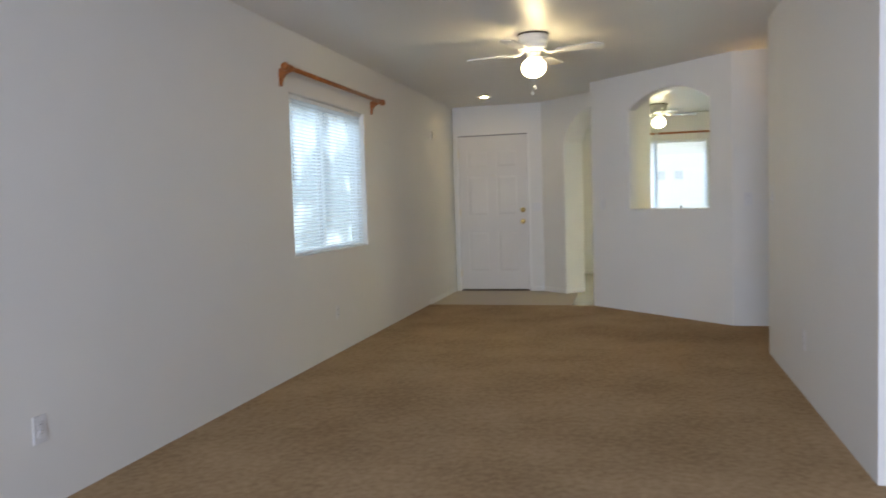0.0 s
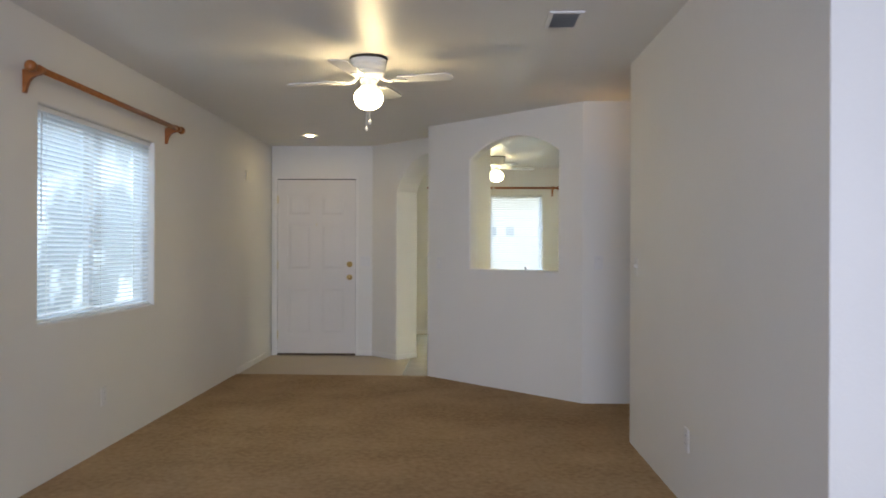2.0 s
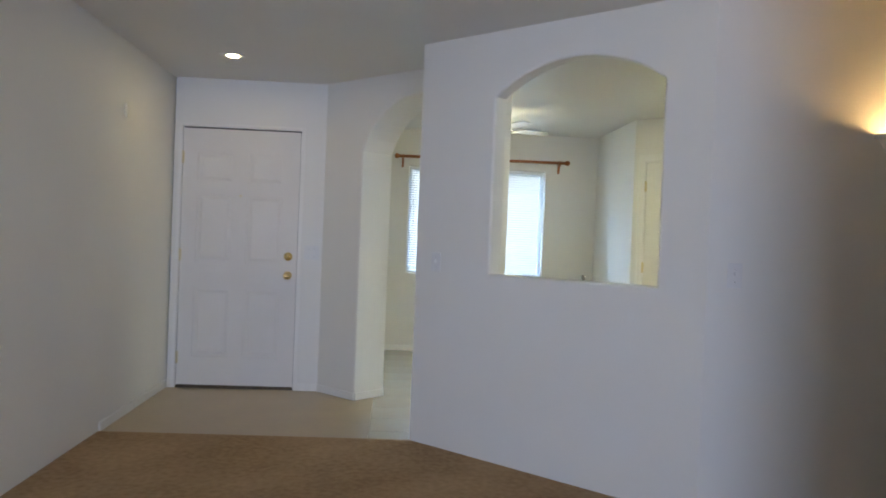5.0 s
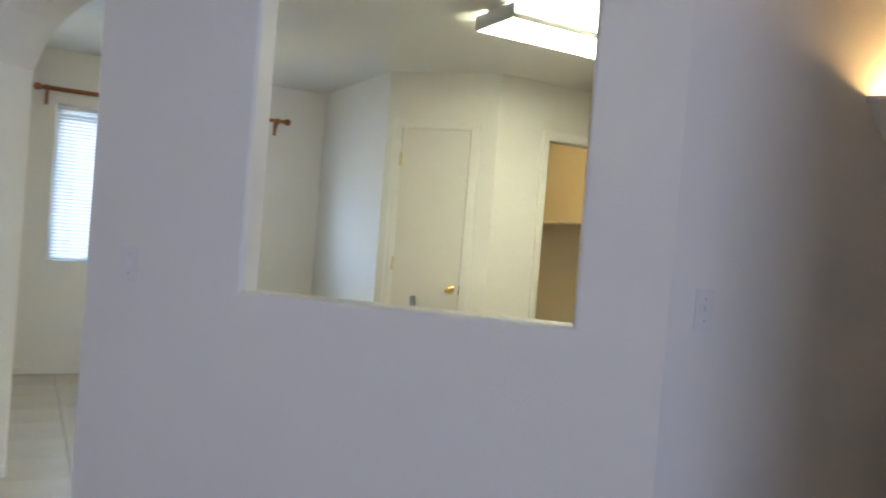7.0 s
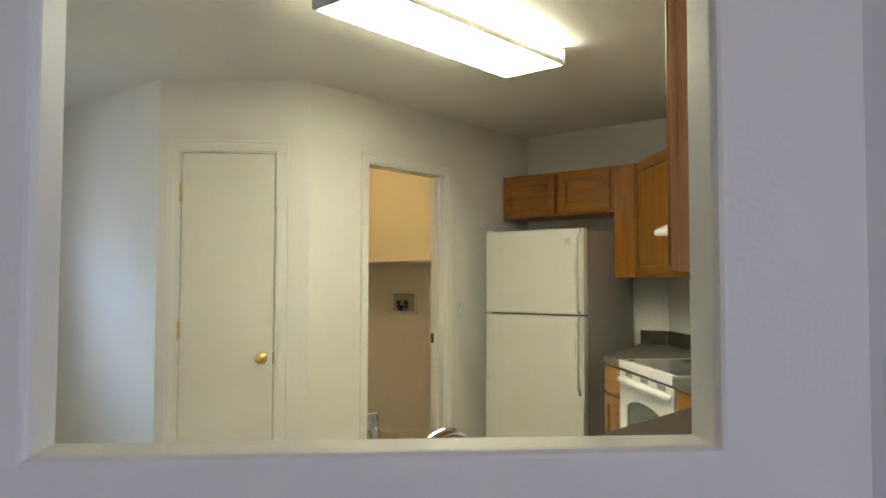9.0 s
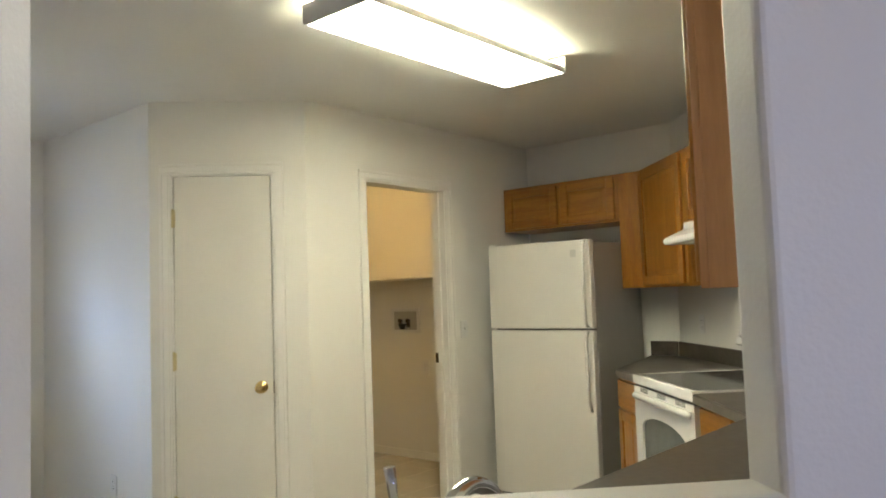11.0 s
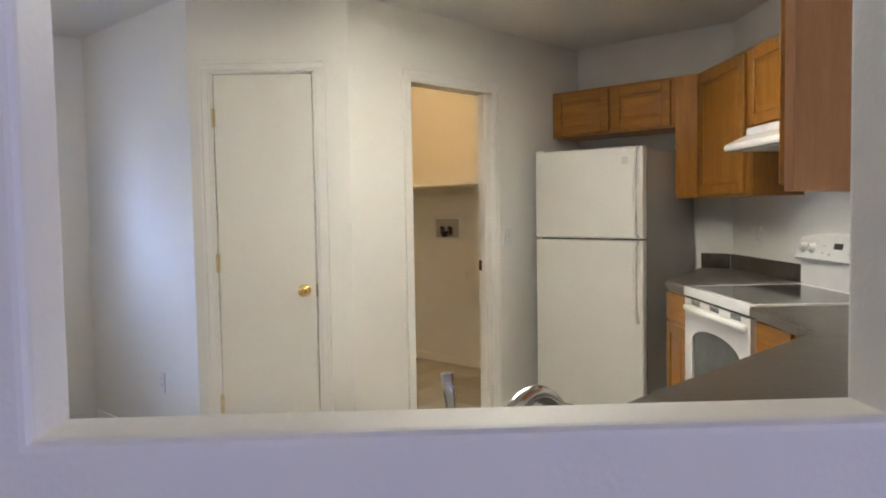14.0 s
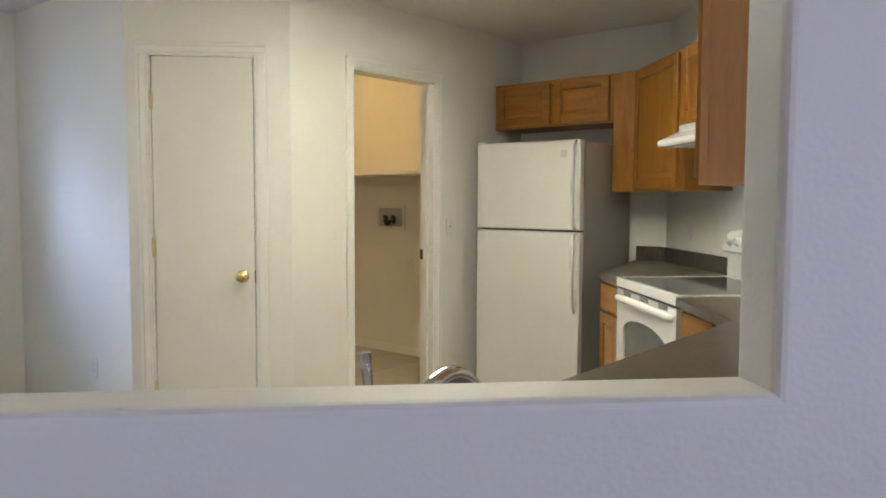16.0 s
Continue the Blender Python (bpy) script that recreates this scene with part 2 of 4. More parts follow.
def wall_bm(length, t, holes=(), z1=2.44, x0=0.0, z0=-0.02, soft=0.012):
    """A wall along local x, its room face at y = 0, with openings (x0, x1, z0, z1, rise of the arch)."""
    bm = B()

    def loop(pts):
        vs = [bm.verts.new((x, 0, z)) for x, z in pts]
        return [bm.edges.new((vs[i], vs[(i + 1) % len(vs)])) for i in range(len(vs))]

    edges = loop([(x0, z0), (length, z0), (length, z1), (x0, z1)])
    marks = []
    for a, b, c, d, rise in holes:
        pts = [(a, c), (b, c), (b, d)]
        if rise:
            h = (b - a) / 2
            R = (h * h + rise * rise) / (2 * rise)
            for k in range(1, 24):
                x = h - 2 * h * k / 24
                pts.append(((a + b) / 2 + x, d + rise - R + math.sqrt(R * R - x * x)))
        pts.append((a, d))
        edges += loop(pts)
        marks.append((a, b, c, d + rise))
    bmesh.ops.triangle_fill(bm, edges=edges, use_beauty=True, use_dissolve=False)
    faces = bm.faces[:]
    ex = bmesh.ops.extrude_face_region(bm, geom=faces)
    bmesh.ops.translate(bm, vec=(0, t, 0), verts=[v for v in ex["geom"] if isinstance(v, bmesh.types.BMVert)])
    bmesh.ops.recalc_face_normals(bm, faces=bm.faces[:])
    if soft:
        es = []
        for e in bm.edges:
            if len(e.link_faces) == 2 and abs(e.verts[0].co.y - e.verts[1].co.y) < 1e-5 and e.calc_face_angle(0) > 1.2:
                mx, mz = (e.verts[0].co.x + e.verts[1].co.x) / 2, (e.verts[0].co.z + e.verts[1].co.z) / 2
                if any(a - 0.001 <= mx <= b + 0.001 and c - 0.001 <= mz <= d + 0.001 and mz > 0 for a, b, c, d in marks):
                    es.append(e)
        if es:
            bmesh.ops.bevel(bm, geom=es, offset=soft, segments=3, affect='EDGES', profile=0.5)
    return bm


# ---- plan: frames of the wall faces (x along the wall, y into it) ----
WEST = pose(0.078, 0, 0, 0, 0, 90.52)
ENTRY = pose(0, 10.0, 0)
ARCH = pose(1.177, 10.0, 0, 0, 0, -45)
DIAG = pose(1.891, 8.595, 0, 0, 0, -44.1)
FLAT = pose(0, 7.33, 0)
RIGHT = pose(3.31, 0, 0, 0, 0, -90)
NOOK = pose(0, 12.3, 0)
NOOK_E = pose(3.97, 0, 0, 0, 0, -90)
PANTRY = pose(3.97, 10.947, 0, 0, 0, -45)
LAUNDRY = pose(0, 10.363, 0)
EAST = pose(6.68, 0, 0, 0, 0, -90)
STOVE_WALL = pose(6.68, 9.23, 0, 0, 0, -135)
BACK_FLAT = pose(0, 7.45, 0, 0, 0, 180)
T = lambda x, y, z, rx=0, ry=0, rz=0: pose(x, y, z, rx, ry, rz)

WIN = (5.07, 6.58, 0.842, 2.0)
KWIN = (1.88, 3.385, 0.865, 2.035)

structure("wall_west", wall_bm(10.15, 0.16, [(*WIN, 0)], x0=-2.6), PAINT, "off-white textured drywall", WEST)
structure("wall_entry", wall_bm(1.25, 0.16, [(0.03, 1.015, -0.01, 2.085, 0)], soft=0), PAINT, "off-white textured drywall", ENTRY)
structure("wall_arch", wall_bm(1.585, 0.31, [(0.438, 1.539, -0.01, 1.89, 0.38)]), PAINT, "off-white drywall with an arched opening", ARCH)
structure("wall_arch_return", bx(B(), (0.0, 0.09, -0.02), (0.17, 0.47, 2.44)), PAINT, "", DIAG)
structure("wall_pass_through", wall_bm(1.817, 0.108, [(0.563, 1.571, 1.066, 2.07, 0.165)], soft=0.014), PAINT,
          "off-white drywall with an arched pass-through", DIAG)
structure("wall_hall", wall_bm(6.9, 0.12, x0=3.196), PAINT, "off-white textured drywall", FLAT)
structure("wall_living_east", slab_poly(B(), [(3.31, 6.11), (3.31, 3.45), (7.2, 3.45), (7.2, 3.57), (3.43, 3.57), (3.43, 5.99), (7.2, 5.99), (7.2, 6.11)],
          -0.02, 2.44), PAINT, "off-white textured drywall")
structure("wall_hall_end", bx(B(), (6.9, 6.0, -0.02), (7.0, 7.5, 2.44)), PAINT)
structure("wall_south", wall_bm(7.3, 0.12, [(2.6, 7.0, -0.01, 2.12, 0)], x0=-0.2, soft=0), PAINT, "", pose(7.2, -1.55, 0, 0, 0, 180))
# Unseen slab, added to keep direct sun out of the south opening.
structure("unseen_sun_block", bx(B(), (-1.0, -7.0, 2.45), (8.5, -1.70, 2.6)), PLASTER)
structure("wall_den_east", bx(B(), (7.2, -2.7, -0.02), (7.3, 3.6, 2.44)), PAINT)
structure("wall_nook", wall_bm(4.1, 0.16, [(*KWIN, 0)], x0=1.1), PAINT, "off-white textured drywall", NOOK)
structure("wall_nook_west", bx(B(), (1.10, 10.1, -0.02), (1.28, 12.3, 2.44)), PAINT)
structure("wall_nook_east", bx(B(), (-12.3, 0, -0.02), (-10.947, 0.1, 2.44)), PAINT, "", NOOK_E)
structure("wall_pantry", wall_bm(0.826, 0.10, [(0.10, 0.655, -0.01, 2.05, 0)], soft=0), PAINT, "off-white textured drywall", PANTRY)
structure("wall_laundry", wall_bm(6.70, 0.115, [(4.985, 5.715, -0.01, 2.055, 0)], x0=4.554, soft=0), PAINT, "off-white textured drywall", LAUNDRY)
structure("wall_east", bx(B(), (-13.2, 0, -0.02), (-9.0, 0.14, 2.44)), PAINT, "", EAST)
structure("wall_stove", bx(B(), (0, 0, -0.02), (2.6, 0.12, 2.44)), PAINT, "", STOVE_WALL)
structure("wall_laundry_north", bx(B(), (4.2, 12.75, -0.02), (6.9, 12.85, 2.44)), PAINT)
structure("wall_laundry_west", bx(B(), (4.62, 10.5, -0.02), (4.70, 12.8, 2.44)), PAINT)
structure("wall_pantry_back", bx(B(), (4.05, 12.0, -0.02), (4.62, 12.08, 2.44)), PAINT)

structure("ceiling", bx(B(), (-0.2, -2.8, 2.44), (7.4, 13.0, 2.56)), CEIL, "flat textured off-white ceiling")
structure("floor", bx(B(), (-0.16, -2.75, -0.16), (7.35, 13.0, -0.012)), GROUT, "grout bed under the tiles")
structure("entry_floor", bx(B(), (0, 8.5, -0.012), (1.633, 10.18, -0.0005)), VINYLFLOOR, "smooth tan sheet vinyl entry floor")
car = slab_poly(B(), [(0, -2.6), (7.2, -2.6), (7.2, 3.45), (3.31, 3.45), (3.31, 6.11), (6.9, 6.11), (6.9, 7.33), (3.196, 7.33), (1.891, 8.595), (0, 8.63)], -0.012, 0.006)
structure("carpet", car, CARPET, "tan cut-pile wall-to-wall carpet")
structure("ground", bx(B(), (-60, -60, -0.5), (70, 80, -0.2)), GROUND, "dry bare ground outside")


def backdrop(name, m, w, h, mat):
    bm = B()
    vs = [bm.verts.new(v) for v in ((-w / 2, 0, 0), (w / 2, 0, 0), (w / 2, 0, h), (-w / 2, 0, h))]
    bm.faces.new(vs)
    structure(name, bm, mat, "hazy bright view outside the window", m)


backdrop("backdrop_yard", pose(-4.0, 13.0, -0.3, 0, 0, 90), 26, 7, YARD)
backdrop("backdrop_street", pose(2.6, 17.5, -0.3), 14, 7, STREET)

# ---- doors ----


def lathe_y(bm, prof, n=24, at=(0, 0, 0)):
    """A turned shape whose axis comes out of a wall (towards -y)."""
    return lathe(bm, prof, n, Matrix.Translation(at) @ pose(0, 0, 0, 90, 0, 0))


KNOB = [(0.033, 0), (0.033, 0.004), (0.028, 0.008), (0.013, 0.011), (0.012, 0.030), (0.020, 0.036), (0.028, 0.046), (0.029, 0.056), (0.024, 0.064), (0.010, 0.068)]


def hinge(parent, x, z, mat, side=1):
    h = part("hinge", bx(B(), (x - 0.012, -0.004, z - 0.045), (x + 0.012, 0.003, z + 0.045), 0.001, 1), mat, parent)
    part("hinge_pin", lathe(B(), [(0.006, z - 0.05), (0.006, z + 0.05)], 10, T(x, -0.007, 0)), mat, h)
    return h


def front_door():
    d = thing("front_door", ENTRY @ T(0.066, 0.012, 0.018), "closed white six-panel entry door with brass locks", "door")
    w, h, t = 0.912, 2.03, 0.042
    xs = [0, 0.115, 0.405, 0.507, 0.797, w]
    zs = [0, 0.23, 0.78, 0.975, 1.52, 1.605, 1.85, h]
    bm = B()
    for i in (0, 2, 4):
        bx(bm, (xs[i], 0, 0), (xs[i + 1], t, h))
    for i in (1, 3):
        for k in (0, 2, 4, 6):
            bx(bm, (xs[i], 0, zs[k]), (xs[i + 1], t, zs[k + 1]))
    part("slab", bm, DOOR, d)
    for i in (1, 3):
        for k in (1, 3, 5):
            a, b, c, e = xs[i], xs[i + 1], zs[k], zs[k + 1]
            bm = B()
            bx(bm, (a, 0.011, c), (b, t - 0.004, e))
            o = [bm.verts.new((x, 0.011, z)) for x, z in ((a + .02, c + .02), (b - .02, c + .02), (b - .02, e - .02), (a + .02, e - .02))]
            q = [bm.verts.new((x, 0.003, z)) for x, z in ((a + .045, c + .045), (b - .045, c + .045), (b - .045, e - .045), (a + .045, e - .045))]
            bm.faces.new(q)
            for j in range(4):
                bm.faces.new((o[j], o[(j + 1) % 4], q[(j + 1) % 4], q[j]))
            part("panel", bm, DOOR, d)
    part("knob", lathe_y(B(), KNOB, 24, (0.845, 0, 0.895)), BRASS, d, "round polished brass knob")
    part("deadbolt", lathe_y(B(), [(0.034, 0), (0.034, 0.006), (0.028, 0.012), (0.014, 0.014), (0.013, 0.028), (0.006, 0.030)], 24, (0.845, 0, 1.045)), BRASS, d, "round brass deadbolt")
    part("peephole", lathe_y(B(), [(0.008, 0), (0.008, 0.003), (0.004, 0.004)], 16, (w / 2, 0, 1.51)), BRASS_DULL, d)
    part("sweep", bx(B(), (0.0, -0.004, -0.014), (w, 0.03, 0.006), 0.002, 1), BRONZE, d, "dark bronze door sweep")
    for z in (0.22, 1.03, 1.80):
        hinge(d, -0.003, z, BRASS_DULL)
    fr = thing("door_frame", ENTRY, "white painted wooden entry door frame", "door frame", kind="structure")
    for x0, x1 in ((0.03, 0.063), (0.983, 1.015)):
        part("jamb", bx(B(), (x0, -0.003, 0), (x1, 0.15, 2.085), 0.003, 1), TRIM, fr)
    part("head", bx(B(), (0.063, -0.003, 2.060), (0.983, 0.15, 2.085), 0.003, 1), TRIM, fr)
    # Black strips fill the gap round the slab, its shade put in as colour.
    part("gap_shade", bx(B(), (0.064, 0.022, 2.044), (0.982, 0.056, 2.060)), BLACK, fr, "black strip for the shaded gap round the door")
    for x in (0.0632, 0.9785):
        part("gap_shade", bx(B(), (x, 0.020, 0.014), (x + 0.0045, 0.056, 2.044)), BLACK, fr, "black strip for the shaded gap round the door")
    part("stop", bx(B(), (0.063, 0.058, 2.035), (0.983, 0.13, 2.053)), GASKET, fr, "dark weatherstrip")
    part("threshold", bx(B(), (0.063, 0.004, -0.004), (0.983, 0.15, 0.014), 0.004, 2), BRONZE, fr, "dark metal threshold")
    # Unseen sheet behind the closed door, added to block outside light at its gaps.
    structure("door_light_block", bx(B(), (0.0, 10.2, -0.02), (1.1, 10.24, 2.4)), PAINT)


front_door()


def casing_bm(a, b, top, w=0.062, t=0.016):
    """One leg or head of a moulded casing, profile built from three steps."""
    bm = B()
    for k, (u0, u1, dep) in enumerate(((0.0, 0.22, 0.009), (0.22, 0.72, 0.012), (0.72, 1.0, t))):
        bx(bm, (a + (b - a) * u0, -dep, 0), (a + (b - a) * u1, 0.001, top), 0.002, 1)
    return bm


def casing(parent, x0, x1, top, w=0.060):
    """x0, x1: the clear opening; legs and a head round it."""
    part("casing_leg", casing_bm(x0 - 0.004, x0 - 0.004 - w, top + 0.004), TRIM, parent)
    part("casing_leg", casing_bm(x1 + 0.004, x1 + 0.004 + w, top + 0.004), TRIM, parent)
    bm = B()
    for u0, u1, dep in ((0.0, 0.22, 0.009), (0.22, 0.72, 0.012), (0.72, 1.0, 0.016)):
        bx(bm, (x0 - 0.004 - w, -dep, top + 0.004 + w * u0), (x1 + 0.004 + w, 0.001, top + 0.004 + w * u1), 0.002, 1)
    part("casing_head", bm, TRIM, parent)


def pantry_door():
    d = thing("pantry_door", PANTRY @ T(0.125, 0.004, 0.012), "closed white flush pantry door with a brass knob", "door")
    w = 0.508
    part("slab", bx(B(), (0, 0, 0), (w, 0.035, 2.022), 0.002, 1), FLUSH, d)
    part("knob", lathe_y(B(), KNOB, 24, (w - 0.062, 0, 0.893)), BRASS, d, "round polished brass knob")
    part("latch_plate", bx(B(), (w - 0.002, -0.003, 0.86), (w + 0.004, 0.03, 0.925), 0.001, 1), BRONZE, d, "dark latch plate")
    for z in (0.30, 1.045, 1.80):
        hinge(d, -0.004, z, BRASS_DULL)
    f = thing("door_frame", PANTRY, "white moulded door casing", "door frame", kind="structure")
    part("jamb", bx(B(), (0.10, 0.001, 0), (0.121, 0.10, 2.05)), TRIM, f)
    part("jamb", bx(B(), (0.637, 0.001, 0), (0.655, 0.10, 2.05)), TRIM, f)
    part("head", bx(B(), (0.121, 0.001, 2.037), (0.637, 0.10, 2.05)), TRIM, f)
    casing(f, 0.117, 0.641, 2.04)


pantry_door()


def laundry_opening():
    f = thing("door_frame", LAUNDRY, "white cased doorway to the laundry room", "door frame", kind="structure")
    part("jamb", bx(B(), (4.985, 0.001, 0), (5.004, 0.116, 2.055)), TRIM, f)
    part("jamb", bx(B(), (5.696, 0.001, 0), (5.715, 0.116, 2.055)), TRIM, f)
    part("stop", bx(B(), (5.684, 0.045, 0), (5.696, 0.08, 2.036)), TRIM, f)
    part("head", bx(B(), (5.004, 0.001, 2.036), (5.696, 0.116, 2.055)), TRIM, f)
    part("strike_plate", bx(B(), (5.6905, 0.082, 0.92), (5.6965, 0.112, 0.985), 0.001, 1), BRONZE, f, "dark bronze strike plate")
    casing(f, 5.0, 5.70, 2.04)


laundry_opening()

# ---- windows, blinds, rods ----


def window(name, m, a, b, c, d, label):
    f = thing(name, m, label, "window", kind="structure")
    y0, y1, s = 0.085, 0.135, 0.035
    for p, q, nm in (((a, y0, c), (a + s, y1, d), "frame_side"), ((b - s, y0, c), (b, y1, d), "frame_side"),
                     ((a + s, y0, c), (b - s, y1, c + s), "frame_rail"), ((a + s, y0, d - s), (b - s, y1, d), "frame_rail")):
        part(nm, bx(B(), p, q, 0.003, 1), VINYL, f)
    mid = (a + b) / 2
    part("mullion", bx(B(), (mid - 0.03, y0 + 0.004, c + s), (mid + 0.03, y1 - 0.004, d - s), 0.003, 1), VINYL, f)
    for x0, x1 in ((a + s, mid - 0.03), (mid + 0.03, b - s)):
        p = part("pane", bx(B(), (x0, y0 + 0.022, c + s), (x1, y0 + 0.027, d - s)), GLASS, f)
        p.visible_shadow = False
    return f


def blind(m, a, b, c, d, tilt, label):
    v = thing("mini_blind", m, label, "window blind")
    part("headrail", bx(B(), (a + 0.006, 0.028, d - 0.030), (b - 0.006, 0.056, d - 0.002), 0.002, 1), VINYL, v)
    part("bottom_rail", bx(B(), (a + 0.008, 0.031, c + 0.006), (b - 0.008, 0.053, c + 0.018), 0.003, 1), VINYL, v)
    bm = B()
    w = 0.027
    prof = [(-w / 2, -0.0018), (-w / 4, -0.0004), (0, 0), (w / 4, -0.0004), (w / 2, -0.0018)]
    rows = []
    for x in (0, b - a - 0.018):
        rows.append([bm.verts.new((x, y, z)) for y, z in prof])
    for i in range(4):
        f = bm.faces.new((rows[0][i], rows[1][i], rows[1][i + 1], rows[0][i + 1]))
        f.smooth = True
    me = mesh_of("slat", bm, BLIND)
    n = int((d - c - 0.055) / 0.0255)
    for i in range(n):
        s = new("slat", me)
        s.parent = v
        s.matrix_local = T(a + 0.009, 0.042, c + 0.030 + i * (d - c - 0.062) / (n - 1), tilt + random.uniform(-2, 2), 0, 0)
    for x in (a + 0.13, (a + b) / 2, b - 0.13):
        part("ladder_cord", bx(B(), (x - 0.0012, 0.0285, c + 0.015), (x + 0.0012, 0.0300, d - 0.03)), VINYL, v)
    part("tilt_wand", lathe(B(), [(0.004, d - 0.62), (0.004, d - 0.04)], 8, T(a + 0.06, 0.018, 0)), VINYL, v)
    return v


def curtain_rod(m, a, b, z, br, label):
    """a, b: the rod's ends; br: places of the two brackets."""
    v = thing("curtain_rod", m, label, "curtain rod")
    part("rod", tube(B(), [(a, -0.085, z), (b, -0.085, z)], 0.0165, 16), ROD, v)
    for x, s in ((a, -1), (b, 1)):
        part("finial", lathe(B(), [(0.016, -0.012), (0.024, -0.004), (0.027, 0.008), (0.027, 0.026), (0.021, 0.036), (0.008, 0.040)], 20,
             T(x, -0.085, z) @ pose(0, 0, 0, 0, 90 * s, 0)), ROD, v)
    for x in br:
        pts = [(0.0, -0.115), (0.0, 0.0)]
        pts += [(-0.06, 0.020), (-0.085, 0.024), (-0.108, 0.010), (-0.112, -0.006), (-0.104, -0.018), (-0.088, -0.026), (-0.066, -0.030), (-0.045, -0.042), (-0.030, -0.062), (-0.020, -0.088), (-0.014, -0.115)]
        bm = B()
        slab_poly(bm, pts, -0.011, 0.011, T(x, 0, z) @ Matrix(((0, 0, 1, 0), (1, 0, 0, 0), (0, 1, 0, 0), (0, 0, 0, 1))))
        part("bracket", bm, ROD, v)


window("window_1", WEST, *WIN, "white vinyl sliding window with two panes")
blind(WEST, *WIN, -28, "white mini blind lowered with its slats open")
curtain_rod(WEST, 4.86, 6.86, 2.135, (4.93, 6.78), "orange-stained wooden curtain rod on scrolled brackets")
window("window_2", NOOK, *KWIN, "white vinyl sliding window in the nook")
blind(NOOK, *KWIN, 14, "white mini blind lowered over the nook window")
curtain_rod(NOOK, 1.75, 3.60, 2.135, (1.80, 3.53), "orange-stained wooden curtain rod above the nook blind")

# ---- ceiling fans and lamps ----


def ceiling_fan(x, y, turn, globe, label):
    v = thing("ceiling_fan", pose(x, y, 2.44, 0, 0, turn), label, "ceiling fan", "ceiling fans")
    # Dark-coloured ring stands in for the shade between housing and ceiling.
    part("canopy", lathe(B(), [(0.118, 0.0), (0.120, -0.006), (0.118, -0.014)], 40), BRONZE, v, "dark ring put in for the shade at the ceiling")
    part("motor_housing", lathe(B(), [(0.114, -0.012), (0.115, -0.020), (0.111, -0.040), (0.106, -0.043), (0.106, -0.048), (0.109, -0.052), (0.105, -0.076), (0.098, -0.080), (0.097, -0.086), (0.101, -0.090), (0.097, -0.108), (0.082, -0.124), (0.05, -0.131)], 48), ENAMEL, v, "white banded housing")
    part("light_fitter", lathe(B(), [(0.052, -0.128), (0.055, -0.150), (0.040, -0.162), (0.046, -0.172), (0.046, -0.186)], 32), ENAMEL, v)
    part("globe", lathe(B(), [(0.042, -0.176), (0.046, -0.188), (0.070, -0.203), (0.085, -0.224), (0.090, -0.248), (0.087, -0.270), (0.074, -0.295), (0.050, -0.313), (0.024, -0.322), (0.006, -0.324)], 40), globe, v, "lit frosted schoolhouse glass globe")
    bm = B()
    tube(bm, [(0.075, 0, -0.118), (0.105, 0, -0.142), (0.135, 0, -0.150), (0.165, 0.0, -0.146)], [0.012, 0.010, 0.009, 0.011], 10)
    slab_poly(bm, [(0.155, -0.022), (0.175, -0.042), (0.215, -0.040), (0.245, -0.020), (0.250, 0), (0.245, 0.020), (0.215, 0.040), (0.175, 0.042), (0.155, 0.022)], -0.150, -0.145)
    iron = mesh_of("blade_iron", bm, ENAMEL)
    bm = B()
    pts = [(0.20, -0.050), (0.24, -0.054), (0.46, -0.060), (0.515, -0.056), (0.538, -0.036), (0.543, 0.0), (0.538, 0.036), (0.515, 0.056), (0.46, 0.060), (0.24, 0.054), (0.20, 0.050)]
    slab_poly(bm, pts, -0.0035, 0.0035)
    blade = mesh_of("blade", bm, ENAMEL)
    for k in range(4):
        o = new("blade_iron", iron)
        o.parent = v
        o.matrix_local = pose(0, 0, 0, 0, 0, 90 * k)
        o = new("blade", blade)
        o.parent = v
        o.matrix_local = pose(0, 0, 0, 0, 0, 90 * k) @ T(0, 0, -0.141, -6, 0, 0)
    for x2, z2, a in ((0.018, -0.44, -3.02), (-0.02, -0.400, -2.62)):
        ch = part("pull_chain", lathe(B(), [(0.0028, z2), (0.0028, -0.17)], 8, T(0.052 * math.cos(a), 0.052 * math.sin(a), 0)), ENAMEL, v, "pale beaded pull chain")
        part("chain_pull", lathe(B(), [(0.003, z2 - 0.026), (0.009, z2 - 0.020), (0.010, z2 - 0.008), (0.003, z2 + 0.004)], 12, T(0.052 * math.cos(a), 0.052 * math.sin(a), 0)), ENAMEL, ch)
    return v


ceiling_fan(1.638, 5.935, 77, GLOBE, "white flush ceiling fan with a lit schoolhouse globe")
ceiling_fan(2.66, 11.0, 22, NOOK_GLOBE, "white flush ceiling fan with a lit globe in the nook")

cl = thing("recessed_light", pose(0.612, 9.158, 2.44), "lit recessed can light with a white trim ring", "ceiling light")
part("trim_ring", lathe(B(), [(0.040, -0.0005), (0.088, -0.001), (0.090, -0.004), (0.082, -0.007), (0.042, -0.006), (0.040, -0.0005)], 36, caps=False), PLASTIC, cl)
part("lamp_lens", lathe(B(), [(0.040, -0.001), (0.040, -0.0035), (0.024, -0.005)], 32), CAN_LIGHT, cl, "glowing warm lamp lens")


